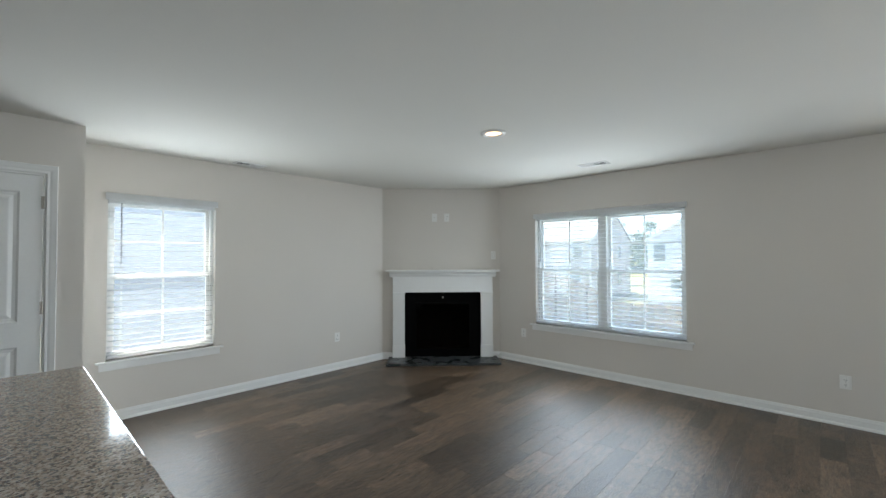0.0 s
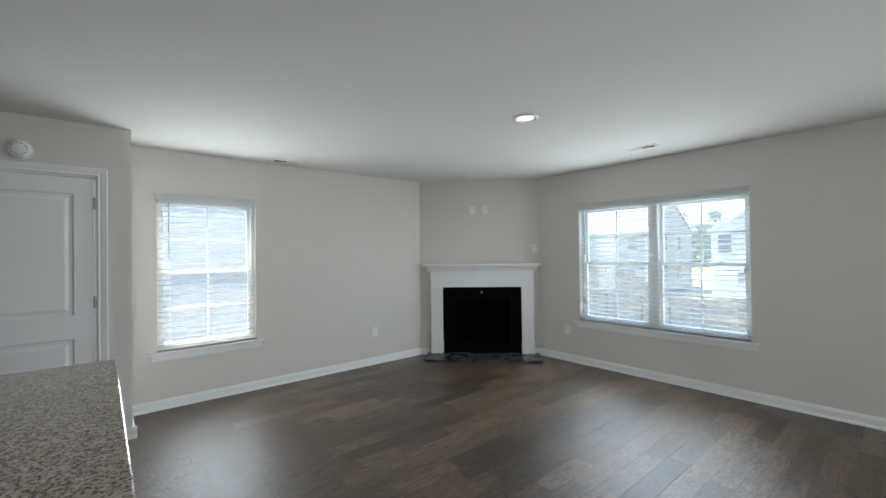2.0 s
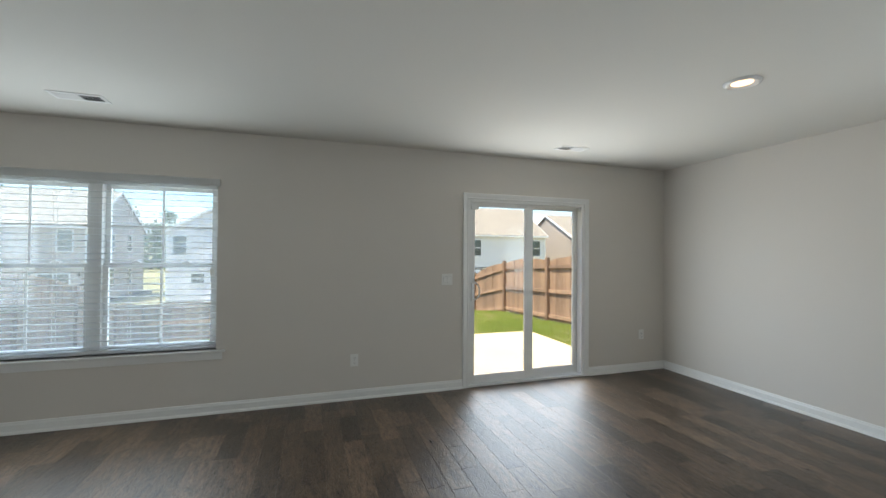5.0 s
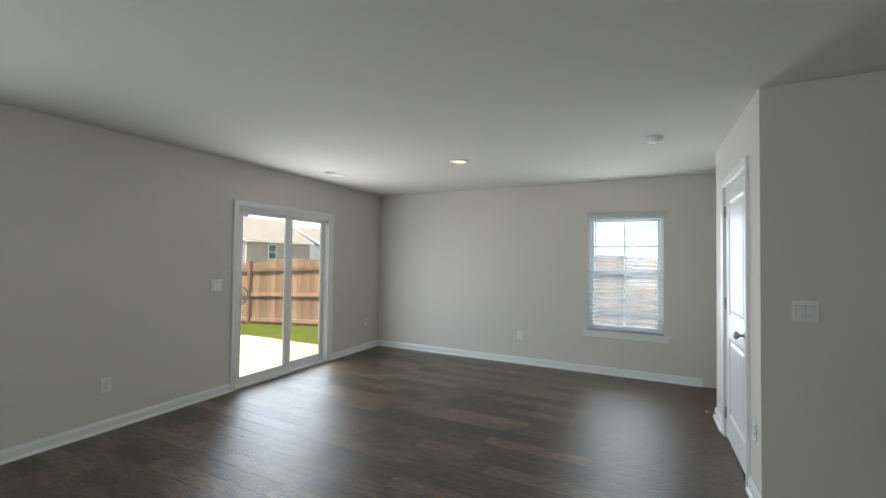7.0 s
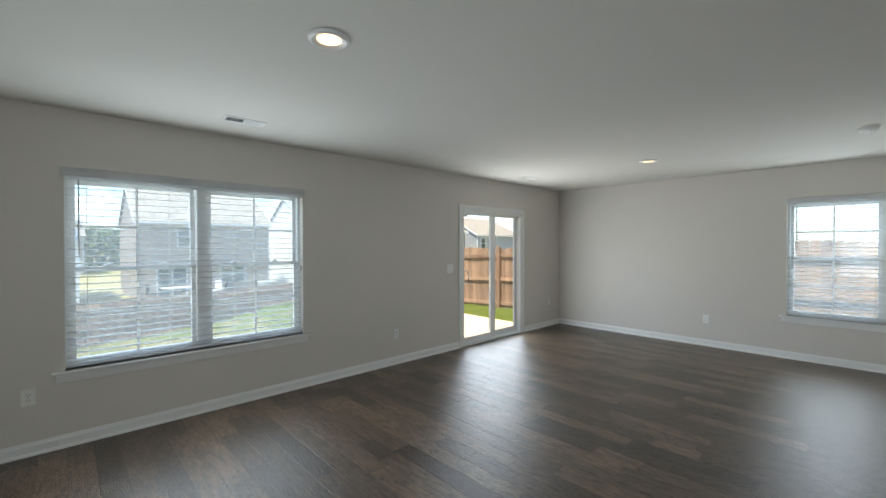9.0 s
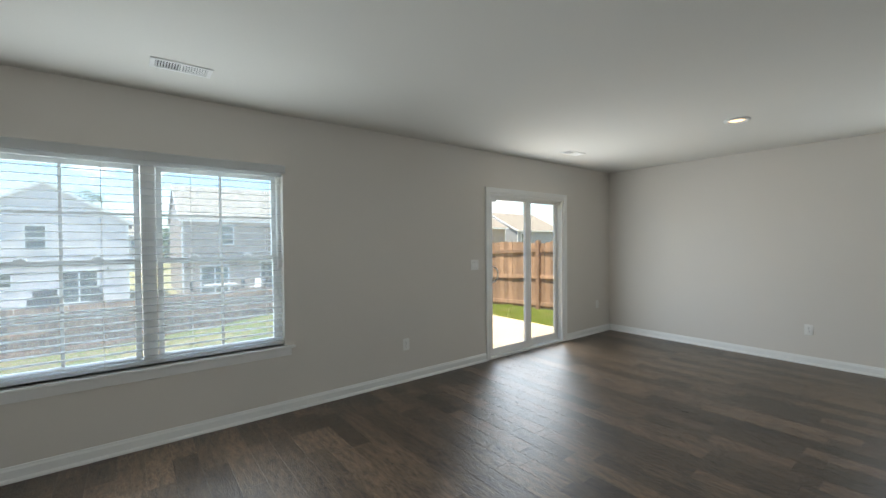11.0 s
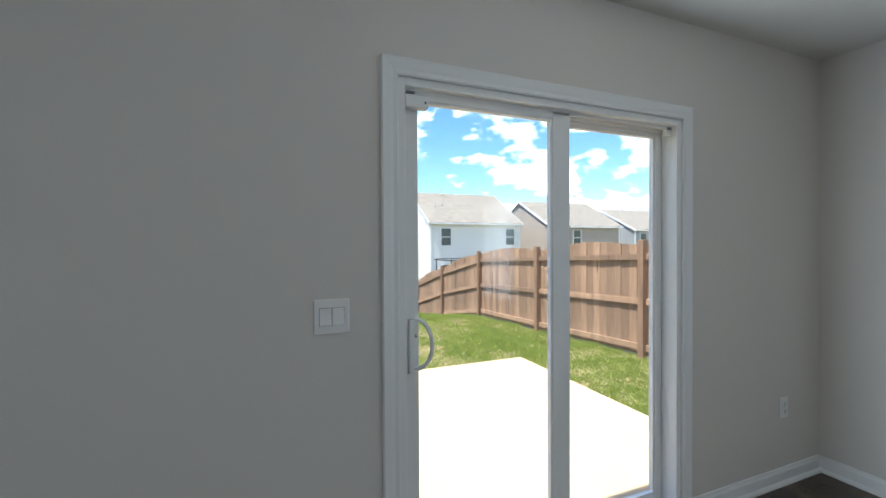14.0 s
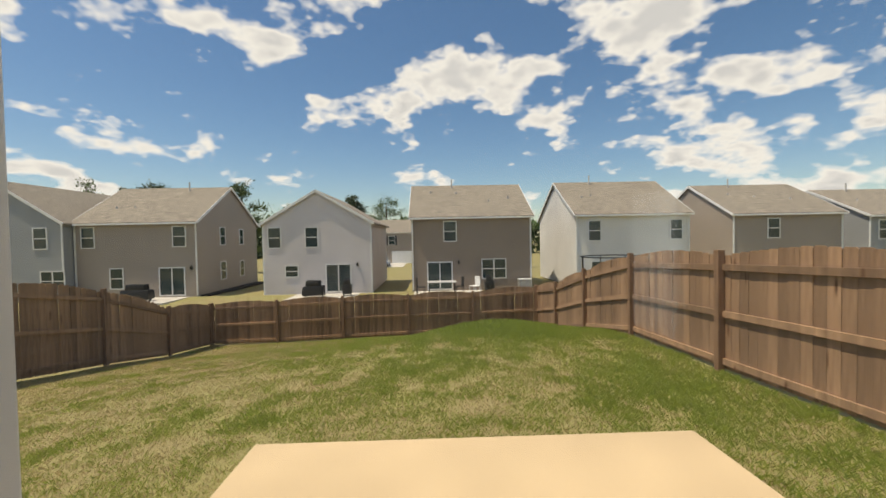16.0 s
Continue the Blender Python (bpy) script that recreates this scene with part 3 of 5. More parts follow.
# ---- inner doors ----
def panel_door(name, m, width, height, label, hinge_side, rail_mid=(0.83, 1.0)):
    """A two-panel moulded door in its casing: x along the wall, y out into the room, z up; hinges at hinge_side (0 or 1)."""
    d = thing(name, m, label, "door", kind="structure")
    part("casing", casing(0, width, 0, height, CASE, lambda u, k, z: (u, k, z)), TRIM, d, "white moulded casing")
    part("jamb", boxes(((-0.001, -0.11, 0), (0.012, -0.001, height)), ((width - 0.012, -0.11, 0), (width + 0.001, -0.001, height)), ((0.012, -0.11, height - 0.012), (width - 0.012, -0.001, height + 0.001))), TRIM, d)
    a, b, z0, z1, y0, y1 = 0.015, width - 0.015, 0.014, height - 0.015, -0.042, -0.006
    st = 0.115
    lo, hi = rail_mid
    leafm = part("door_leaf", boxes(((a, y0, z0), (a + st, y1, z1)), ((b - st, y0, z0), (b, y1, z1)), ((a + st, y0, z0), (b - st, y1, z0 + 0.2)), ((a + st, y0, lo), (b - st, y1, hi)), ((a + st, y0, z1 - 0.12), (b - st, y1, z1))), TRIM, d)
    for p0, p1 in ((z0 + 0.2, lo), (hi, z1 - 0.12)):
        bmx = bmesh.new()
        steps = [(0.0, y1), (0.012, y1 - 0.009), (0.03, y1 - 0.011), (0.05, y1 - 0.003), (0.056, y1 - 0.002)]
        rings = [[bmx.verts.new((x, y, z)) for x, z in ((a + st + s, p0 + s), (b - st - s, p0 + s), (b - st - s, p1 - s), (a + st + s, p1 - s))] for s, y in steps]
        for r, q in zip(rings, rings[1:]):
            for k in range(4):
                bmx.faces.new((r[k], r[(k + 1) % 4], q[(k + 1) % 4], q[k]))
        bmx.faces.new(rings[-1])
        bmesh.ops.recalc_face_normals(bmx, faces=bmx.faces)
        part("door_panel", bmx, TRIM, leafm)
    x = a + 0.062 if hinge_side else b - 0.062
    part("knob", lathe([(0.032, 0), (0.032, 0.006), (0.026, 0.010), (0.011, 0.014), (0.010, 0.034), (0.020, 0.040), (0.027, 0.052), (0.026, 0.062), (0.016, 0.069), (0, 0.071)], 24), NICKEL, leafm, "satin nickel round knob", True, pose(x, y1, 0.94, -90, 0, 0))
    hx = b + 0.004 if hinge_side else a - 0.004
    for z in (0.2, 1.09, 1.84):
        bmx = cyl((hx, 0.002, z - 0.045), (hx, 0.002, z + 0.045), 0.007, seg=10)
        bm_box(bmx, (hx - 0.014, -0.006, z - 0.044), (hx + 0.014, -0.003, z + 0.044))
        part("hinge", bmx, NICKEL, leafm, "satin nickel hinge")
    return d


panel_door("door_closet", pose(D1[1], NWY, 0, 0, 0, 180), D1[1] - D1[0], D1[3], "white two-panel closet door, closed", 0)
panel_door("door_pantry", pose(SWX, D2[1], 0, 0, 0, -90), D2[1] - D2[0], D2[3], "white two-panel pantry door, closed", 1)


# ---- fireplace ----
def fireplace():
    m = Matrix.Translation(C0) @ pose(0, 0, 0, 0, 0, 135)  # x along the wall, y out of it
    f = thing("fireplace", m, "white painted mantel fireplace with a black gas firebox", "fireplace")
    out = 0.075
    hw, fw, zt, z0 = 0.71, 0.545, 0.945, 0.032
    for s in (-1, 1):
        a, b = sorted((s * fw, s * hw))
        leg = part("pilaster", boxes(((a, 0.001, z0), (b, out, zt)), bevel=0.003), TRIM, f)
        part("plinth_block", boxes(((a - 0.006, 0.001, z0), (b + 0.006, out + 0.012, 0.20)), bevel=0.004), TRIM, leg)
        part("cap_moulding", boxes(((a - 0.008, 0.001, zt - 0.018), (b + 0.008, out + 0.012, zt + 0.004)), bevel=0.004), TRIM, leg)
    part("frieze", boxes(((-hw, 0.001, zt + 0.004), (hw, out + 0.002, 1.175)), bevel=0.003), TRIM, f)
    crown = [(0, 1.165), (out + 0.012, 1.165), (out + 0.014, 1.178), (out + 0.03, 1.19), (out + 0.036, 1.21), (out + 0.062, 1.232), (out + 0.068, 1.243), (0, 1.243)]
    part("crown_moulding", prism(crown, (-hw - 0.045, 0.001, 0), (hw + 0.045, 0.001, 0), (0, 1, 0)), TRIM, f)
    part("mantel_shelf", boxes(((-0.805, 0.001, 1.243), (0.805, out + 0.095, 1.268)), bevel=0.005), TRIM, f)
    # black surround with an opening, and the box behind it
    iw, it, ib = 0.40, 0.80, 0.12
    part("surround", boxes(((-fw, 0.001, z0), (-iw, 0.03, zt)), ((iw, 0.001, z0), (fw, 0.03, zt)), ((-iw, 0.001, it), (iw, 0.03, zt)), ((-iw, 0.001, z0), (iw, 0.03, ib)), bevel=0.003), BLACK, f, "black metal surround")
    part("louvre", boxes(*[((-iw + 0.02, 0.03, it + 0.02 + 0.028 * k), (iw - 0.02, 0.036, it + 0.036 + 0.028 * k)) for k in range(4)]), BLACK, f)
    part("inner_frame", boxes(((-iw, 0.004, ib), (-iw + 0.02, 0.04, it)), ((iw - 0.02, 0.004, ib), (iw, 0.04, it)), ((-iw + 0.02, 0.004, ib), (iw - 0.02, 0.04, ib + 0.02)), ((-iw + 0.02, 0.004, it - 0.02), (iw - 0.02, 0.04, it)), bevel=0.002), BLACK, f)
    g = part("pane", boxes(((-iw + 0.02, 0.018, ib + 0.02), (iw - 0.02, 0.022, it - 0.02))), FIREGLASS, f)
    g.visible_shadow = False
    part("back_panel", boxes(((-iw, 0.0005, ib), (iw, 0.003, it))), FIRE_IN, f)
    for k, (x, z, r, tilt) in enumerate(((-0.13, 0.165, 0.017, 6), (0.1, 0.16, 0.018, -5), (-0.02, 0.195, 0.015, 14), (0.17, 0.19, 0.012, -20))):
        bmx = cyl((-0.14, 0, 0), (0.14, 0, 0), r * 0.55, r * 0.5, seg=10)
        part("log", bmx, LOG, f, "charred ceramic gas log", True, pose(x, 0.0105, z, 0, tilt, 0))
    part("gas_valve", lathe([(0.014, 0), (0.014, 0.01), (0, 0.012)], 12), NICKEL, f, m=pose(0.0, 0.03, 0.875, -90, 0, 0))


fireplace()
solid("hearth_slab", boxes(((-0.77, 0.0, 0.001), (0.77, 0.43, 0.031)), bevel=0.004), SLATE, "dark slate hearth slab in front of the fireplace", "hearth").matrix_basis = Matrix.Translation(C0) @ pose(0, 0, 0, 0, 0, 135)


# ---- island ----
IX0, IX1, IY0, IY1 = -0.72, 0.303, 0.45, 2.905
top = solid("countertop", boxes(((IX0, IY0, 0.885), (IX1, IY1, 0.917)), bevel=0.005), GRANITE, "speckled brown granite island countertop, polished", "countertop")
isl = thing("kitchen_island", pose(0, 0, 0), "white painted kitchen island under the granite top", "kitchen island")
part("body", boxes(((IX0 + 0.03, IY0 + 0.03, 0.1), (0.02, IY1 - 0.03, 0.884))), TRIM, isl)
part("toe_kick", boxes(((IX0 + 0.09, IY0 + 0.06, 0.0), (-0.02, IY1 - 0.06, 0.1))), TRIM, isl)
for k in range(3):
    y0 = IY0 + 0.06 + k * (IY1 - IY0 - 0.12) / 3
    y1 = y0 + (IY1 - IY0 - 0.12) / 3 - 0.03
    part("end_panel", boxes(((0.02, y0, 0.13), (0.034, y1, 0.86)), bevel=0.004), TRIM, isl)


# ---- ceiling fixtures ----
def downlight(x, y):
    d = thing("recessed_ceiling_light", pose(x, y, H), "round white recessed ceiling light, switched on", "ceiling light", "recessed ceiling lights")
    part("trim_ring", lathe([(0.098, 0), (0.098, -0.004), (0.092, -0.012), (0.082, -0.016), (0.070, -0.012), (0.058, -0.006), (0.058, -0.001)], 40), TRIM, d, smooth=True)
    part("lens", lathe([(0.058, -0.004), (0.04, -0.0055), (0.02, -0.006), (0, -0.006)], 40), LENS, d, "glowing warm white lens", True)


for x, y in ((2.70, 2.20), (2.73, -1.91), (-0.27, 2.62)):
    downlight(x, y)


def ceiling_register(x, y, turn):
    r = thing("ceiling_vent", pose(x, y, H, 0, 0, turn), "white steel ceiling air vent with louvres", "air vent", "ceiling air vents")
    L, W = 0.155, 0.075
    part("frame", boxes(((-L, -W, -0.006), (-L + 0.024, W, 0)), ((L - 0.024, -W, -0.006), (L, W, 0)), ((-L + 0.024, -W, -0.006), (L - 0.024, -W + 0.024, 0)), ((-L + 0.024, W - 0.024, -0.006), (L - 0.024, W, 0)), ((-0.006, -W + 0.024, -0.0055), (0.006, W - 0.024, 0)), bevel=0.0015), TRIM, r)
    # No duct is built: a near-black sheet gives its shade behind the louvres.
    part("backing", boxes(((-L + 0.02, -W + 0.02, -0.0012), (L - 0.02, W - 0.02, -0.0004))), DARK, r)
    one = None
    for k in range(18):
        s = -1 if k < 9 else 1
        px = s * (0.014 + (k % 9) * 0.0138)
        mm = pose(px, 0, -0.005, 0, s * 40, 0)
        if one is None:
            one = part("slat", boxes(((-0.006, -W + 0.025, -0.0006), (0.006, W - 0.025, 0.0006))), TRIM, r, m=mm)
        else:
            again(one, r, mm)


ceiling_register(1.79, 4.72, 0)
ceiling_register(4.34, 2.07, 90)
ceiling_register(4.38, -1.88, 90)


def smoke_alarm(m, label):
    a = thing("smoke_alarm", m, label, "smoke alarm", "smoke alarms")
    part("base", lathe([(0.07, 0), (0.07, 0.008), (0.064, 0.011)], 36), PLATE, a, smooth=True)
    part("body", lathe([(0.056, 0.009), (0.056, 0.014), (0.062, 0.018), (0.060, 0.030), (0.050, 0.040), (0.03, 0.044), (0, 0.045)], 36), PLATE, a, smooth=True)
    for k in range(10):
        q = 2 * math.pi * k / 10
        part("vent_slot", boxes(((-0.008, -0.0015, 0), (0.008, 0.0015, 0.001))), DARK, a, m=pose(0.04 * math.cos(q), 0.04 * math.sin(q), 0.0425, 0, 0, math.degrees(q) + 90) @ pose(0, 0, 0, 18, 0, 0))
    part("test_button", lathe([(0.011, 0.044), (0.011, 0.047), (0, 0.048)], 16), PLATE, a)


smoke_alarm(pose(0.937, -1.80, H, 180, 0, 0), "round white smoke alarm on the ceiling")
smoke_alarm(pose(-0.188, NWY, 2.19, 90, 0, 0), "round white smoke alarm on the wall above the closet door")


# ---- outlets and switches: x along the wall, y out of it ----
def outlet(m, label="white duplex wall outlet above the baseboard"):
    o = thing("wall_outlet", m, label, "outlet", "wall outlets")
    part("cover_plate", boxes(((-0.037, 0.0005, -0.058), (0.037, 0.006, 0.058)), bevel=0.0025), PLATE, o)
    for z in (-0.021, 0.021):
        r = part("receptacle", boxes(((-0.017, 0.006, z - 0.015), (0.017, 0.0085, z + 0.015)), bevel=0.003), PLATE, o)
        part("slot", boxes(((-0.008, 0.0085, z - 0.003), (-0.006, 0.009, z + 0.007)), ((0.006, 0.0085, z - 0.002), (0.008, 0.009, z + 0.006)), ((-0.0025, 0.0085, z - 0.011), (0.0025, 0.009, z - 0.006))), DARK, r)
    part("screw", cyl((0, 0.006, 0), (0, 0.0072, 0), 0.003, seg=10), NICKEL, o)


def rocker(m, n, label):
    half = 0.035 + 0.023 * (n - 1)
    s = thing("light_switch", m, label, "light switch", "light switches")
    part("cover_plate", boxes(((-half, 0.0005, -0.058), (half, 0.007, 0.058)), bevel=0.003), PLATE, s)
    for k in range(n):
        x = (k - (n - 1) / 2) * 0.041
        # flat grey rim puts the shade of the rocker's gap into colour
        part("recess", boxes(((x - 0.0205, 0.007, -0.030), (x + 0.0205, 0.0074, 0.030))), GRILLE, s)
        bmx = boxes(((x - 0.0192, 0.0074, -0.0285), (x + 0.0192, 0.0105, 0.0285)), bevel=0.001)
        for v in bmx.verts:
            if v.co.y > 0.009:
                v.co.y += 0.003 * (-v.co.z / 0.0285)
        part("rocker", bmx, PLATE, s)


EAST, NORTH, SOUTH = 90, 180, 0
for y, z in ((3.31, 0.405), (0.16, 0.37), (-3.25, 0.43)):
    outlet(pose(E, y, z, 0, 0, EAST))
outlet(pose(2.97, N, 0.415, 0, 0, NORTH))
outlet(pose(2.55, S, 0.385, 0, 0, SOUTH))
outlet(pose(SWX, -1.13, 0.42, 0, 0, -90))
rocker(pose(E, -0.766, 1.126, 0, 0, EAST), 2, "white double rocker switch beside the sliding door")
rocker(pose(0.212, SWY, 1.162, 0, 0, 0), 2, "white double rocker switch on the pantry wall")
rocker(pose(NWX, 4.6, 1.15, 0, 0, -90), 1, "white single rocker switch on the closet return wall")
DM = Matrix.Translation(C0) @ pose(0, 0, 0, 0, 0, 135)
outlet(DM @ pose(-0.06, 0, 2.02), "white wall outlet high above the mantel")
rocker(DM @ pose(-0.735, 0, 1.475), 1, "white single switch beside the mantel")
tv = thing("cable_plate", DM @ pose(0.117, 0, 2.02), "white cable wall plate high above the mantel", "wall plate")
part("cover_plate", boxes(((-0.037, 0.0005, -0.058), (0.037, 0.006, 0.058)), bevel=0.0025), PLATE, tv)
part("socket", cyl((0, 0.006, 0), (0, 0.014, 0), 0.005, seg=10), NICKEL, tv)
stop = thing("door_stop", pose(SWX + 0.03, SWEND + 0.06, 0.06, 0, 0, 0), "small spring door stop on the baseboard", "door stop")
part("spring", cyl((-0.016, 0, 0), (0.05, 0, 0), 0.005, seg=10), NICKEL, stop)
part("tip", cyl((0.05, 0, 0), (0.062, 0, 0), 0.008, seg=10), PLATE, stop)


# ---- garden ----
def ease(v, a, b):
    k = min(1.0, max(0.0, (v - a) / (b - a)))
    return k * k * (3 - 2 * k)


RIGHT = [(5, -0.16), (8, -0.22), (10.1, -0.33), (12.5, -0.42), (15.0, -0.92), (17.4, -1.5), (19.85, -2.05), (23, -1.95), (30, -1.73), (38, -1.85), (60, -2.6), (200, -3.5)]
LEFT = [(5, -0.16), (8, -0.50), (12.6, -1.10), (14.9, -1.46), (17.3, -1.93), (19.85, -2.25), (23, -2.0), (30, -1.73), (38, -1.85), (60, -2.6), (200, -3.5)]
FENCE_R, FENCE_L, FENCE_B = -5.27, 6.85, 19.85


def ground_z(x, y):
    xs = max(x, 5.0)
    r = float(np.interp(xs, [p[0] for p in RIGHT], [p[1] for p in RIGHT]))
    l = float(np.interp(xs, [p[0] for p in LEFT], [p[1] for p in LEFT]))
    k = ease(y, -3.0, 7.0)
    z = r + (l - r) * k
    if 5 < x < 22:
        z += 0.05 * (noise.noise((x * 0.45, y * 0.45, 1.0))) * ease(x, 8, 10)
        z += 0.22 * math.exp(-((x - 14.6) / 2.0) ** 2 - ((y + 2.9) / 1.7) ** 2)
    return z


def lawn_material():
    m = material("lawn", (0.20, 0.195, 0.065), 0.95, vary=0.2, scale=0.9, fine=22, bump=0.6, dark=(0.27, 0.20, 0.105), distance=0.03)
    return m


def blade_material(name, low, high):
    m = bpy.data.materials.new(name)
    m.use_nodes = True
    n, l = m.node_tree.nodes, m.node_tree.links
    b = n["Principled BSDF"]
    b.inputs["Roughness"].default_value = 0.6
    b.inputs["Specular IOR Level"].default_value = 0.25
    geo, ramp = n.new("ShaderNodeNewGeometry"), n.new("ShaderNodeValToRGB")
    ramp.color_ramp.elements[0].color, ramp.color_ramp.elements[1].color = (*low, 1), (*high, 1)
    l.new(geo.outputs["Random Per Island"], ramp.inputs[0])
    l.new(ramp.outputs[0], b.inputs["Base Color"])
    let_through(m, 0.35, tuple(1.5 * c for c in high))
    return m


LAWN = lawn_material()
BLADE = blade_material("grass_blade", (0.12, 0.20, 0.03), (0.32, 0.37, 0.08))
STRAW = blade_material("dry_grass_blade", (0.27, 0.21, 0.10), (0.46, 0.36, 0.19))
gx = np.unique(np.concatenate([np.linspace(-60, 4, 9), np.arange(5, 22, 0.35), np.linspace(22, 60, 20), np.array([80, 120, 200, 400, 900, 2500])]))
gy = np.unique(np.concatenate([np.array([-2500, -900, -400, -200, -100, -60, -40]), np.linspace(-30, -6, 13), np.arange(-5.6, 8, 0.35), np.linspace(9, 40, 16), np.array([60, 100, 200, 400, 900, 2500])]))
verts = [(x, y, ground_z(x, y) if x > 4.9 or abs(y) > 30 else -0.2) for x in gx for y in gy]
ny = len(gy)
faces = [(i * ny + j, (i + 1) * ny + j, (i + 1) * ny + j + 1, i * ny + j + 1) for i in range(len(gx) - 1) for j in range(ny - 1)]
me = bpy.data.meshes.new("ground")
me.from_pydata(verts, [], faces)
me.materials.append(LAWN)
me.polygons.foreach_set("use_smooth", [True] * len(me.polygons))
tagged(new("ground", me), "patchy green and straw-coloured lawn sloping down to the fence", "ground", kind="structure")

PX1, PY0, PY1 = 7.99, -3.50, 0.10
bm = boxes(((E + T + 0.005, PY0, -0.45), (PX1, PY1, -0.10)), bevel=0.012)
solid("patio", bm, CONCRETE, "tan concrete patio slab outside the sliding door", "patio", kind="structure")

# grass blades, thick and thin in patches, green and dry
rng = np.random.default_rng(4)
N_BL = 720000
bx = 5.1 + 16.5 * rng.random(N_BL) ** 1.3
by = rng.uniform(FENCE_R + 0.05, FENCE_L - 0.05, N_BL)
tufts = {"green": ([], []), "dry": ([], [])}
for x, y in zip(bx, by):
    x, y = float(x), float(y)
    if x < PX1 + 0.02 and PY0 - 0.02 < y < PY1 + 0.02:
        continue
    mound = math.exp(-((x - 14.6) / 2.0) ** 2 - ((y + 2.9) / 1.7) ** 2)
    lush = 0.6 * noise.noise((x * 0.6, y * 0.6, 3.0)) + 0.75 * noise.noise((x * 2.4, y * 2.4, 7.0)) + 0.5 * noise.noise((x * 6.0, y * 6.0, 1.0)) - 0.085 * (y + 0.6) + 0.9 * mound + 0.07
    if lush < -0.25 and random.random() < 0.5:
        continue
    z = ground_z(x, y)
    green = lush + random.gauss(0, 0.42) > 0.0
    h = (0.017 + 0.021 * random.random()) * (1.0 + 1.1 * max(0, min(1.2, lush)) + 1.2 * mound)
    if not green:
        h *= 0.75
    a, w = random.uniform(0, 6.283), 0.0013 + 0.0014 * random.random() + 0.0003 * max(0, x - 8)
    lx, ly = random.uniform(-1.1, 1.1) * h, random.uniform(-1.1, 1.1) * h
    dx, dy = math.cos(a) * w, math.sin(a) * w
    bv, bf = tufts["green" if green else "dry"]
    k = len(bv)
    bv += [(x - dx, y - dy, z - 0.004), (x + dx, y + dy, z - 0.004), (x + lx * 0.4 + dx * 0.7, y + ly * 0.4 + dy * 0.7, z + h * 0.6), (x + lx, y + ly, z + h)]
    bf += [(k, k + 1, k + 2), (k, k + 2, k + 3)]
for kind_, mat_, label_ in (("green", BLADE, "short uneven green lawn grass"), ("dry", STRAW, "dry straw-coloured patches of lawn grass")):
    me = bpy.data.meshes.new("grass")
    me.from_pydata(tufts[kind_][0], [], tufts[kind_][1])
    me.materials.append(mat_)
    tagged(new("grass", me), label_, "grass", kind="stuff")


# ---- cedar fence ----
def fence_run(posts, side, label):
    """posts: (x, y, ground, top). Pickets on the far side of the rails; side is the way to the garden."""
    f = thing("fence", pose(0, 0, 0), label, "fence", "cedar privacy fence")
    side = Vector(side)
    unit = None
    post_m = None
    for (x0, y0, g0, t0), (x1, y1, g1, t1) in zip(posts, posts[1:]):
        a, b = Vector((x0, y0, 0)), Vector((x1, y1, 0))
        d = (b - a)
        n = max(1, round(d.length / 0.143))
        turn = math.degrees(math.atan2(d.y, d.x))
        w = d.length / n
        for k in range(n):
            s = (k + 0.5) / n
            low = g0 + (g1 - g0) * s + 0.04
            high = (t0 + (t1 - t0) * s) - 0.08 + 0.10 * math.sin(math.pi * s) + random.uniform(-0.006, 0.006)
            p = a + d * s - side * (0.012 + random.uniform(0, 0.004))
            mm = pose(p.x, p.y, low, random.uniform(-0.4, 0.4), random.uniform(-0.4, 0.4), turn) @ Matrix.Diagonal((w / 0.14 * 0.985, 1, high - low, 1))
            if unit is None:
                bmx = bmesh.new()
                pr = [(-0.07, 0), (0.07, 0), (0.07, 0.985), (0.05, 1.0), (-0.05, 1.0), (-0.07, 0.985)]
                fr = [bmx.verts.new((u, -0.008, z)) for u, z in pr]
                bk = [bmx.verts.new((u, 0.008, z)) for u, z in pr]
                bmx.faces.new(fr)
                bmx.faces.new(bk)
                for i in range(6):
                    bmx.faces.new((fr[i], fr[(i + 1) % 6], bk[(i + 1) % 6], bk[i]))
                bmesh.ops.recalc_face_normals(bmx, faces=bmx.faces)
                unit = part("picket", bmx, FENCE, f, m=mm)
            else:
                again(unit, f, mm)
        for fr_ in (0.09, 0.50, 0.90):
            za, zb = g0 + (t0 - 0.08 - g0) * fr_, g1 + (t1 - 0.08 - g1) * fr_
            p, q = a + side * 0.018 + Vector((0, 0, za)), b + side * 0.018 + Vector((0, 0, zb))
            v = q - p
            mm = Matrix.Translation((p + q) / 2) @ v.to_track_quat("X", "Z").to_matrix().to_4x4()
            part("rail", boxes(((-v.length / 2, -0.019, -0.043), (v.length / 2, 0.019, 0.043)), bevel=0.004), FENCE, f, m=mm)
    for x, y, g, t in posts:
        c = Vector((x, y, 0)) + side * 0.05
        if post_m is None:
            post_m = part("post", boxes(((-0.046, -0.046, 0), (0.046, 0.046, 1)), bevel=0.006), POST, f, m=pose(c.x, c.y, g - 0.1) @ Matrix.Diagonal((1, 1, t - g + 0.1, 1)))
        else:
            again(post_m, f, pose(c.x, c.y, g - 0.1) @ Matrix.Diagonal((1, 1, t - g + 0.1, 1)))
    return f


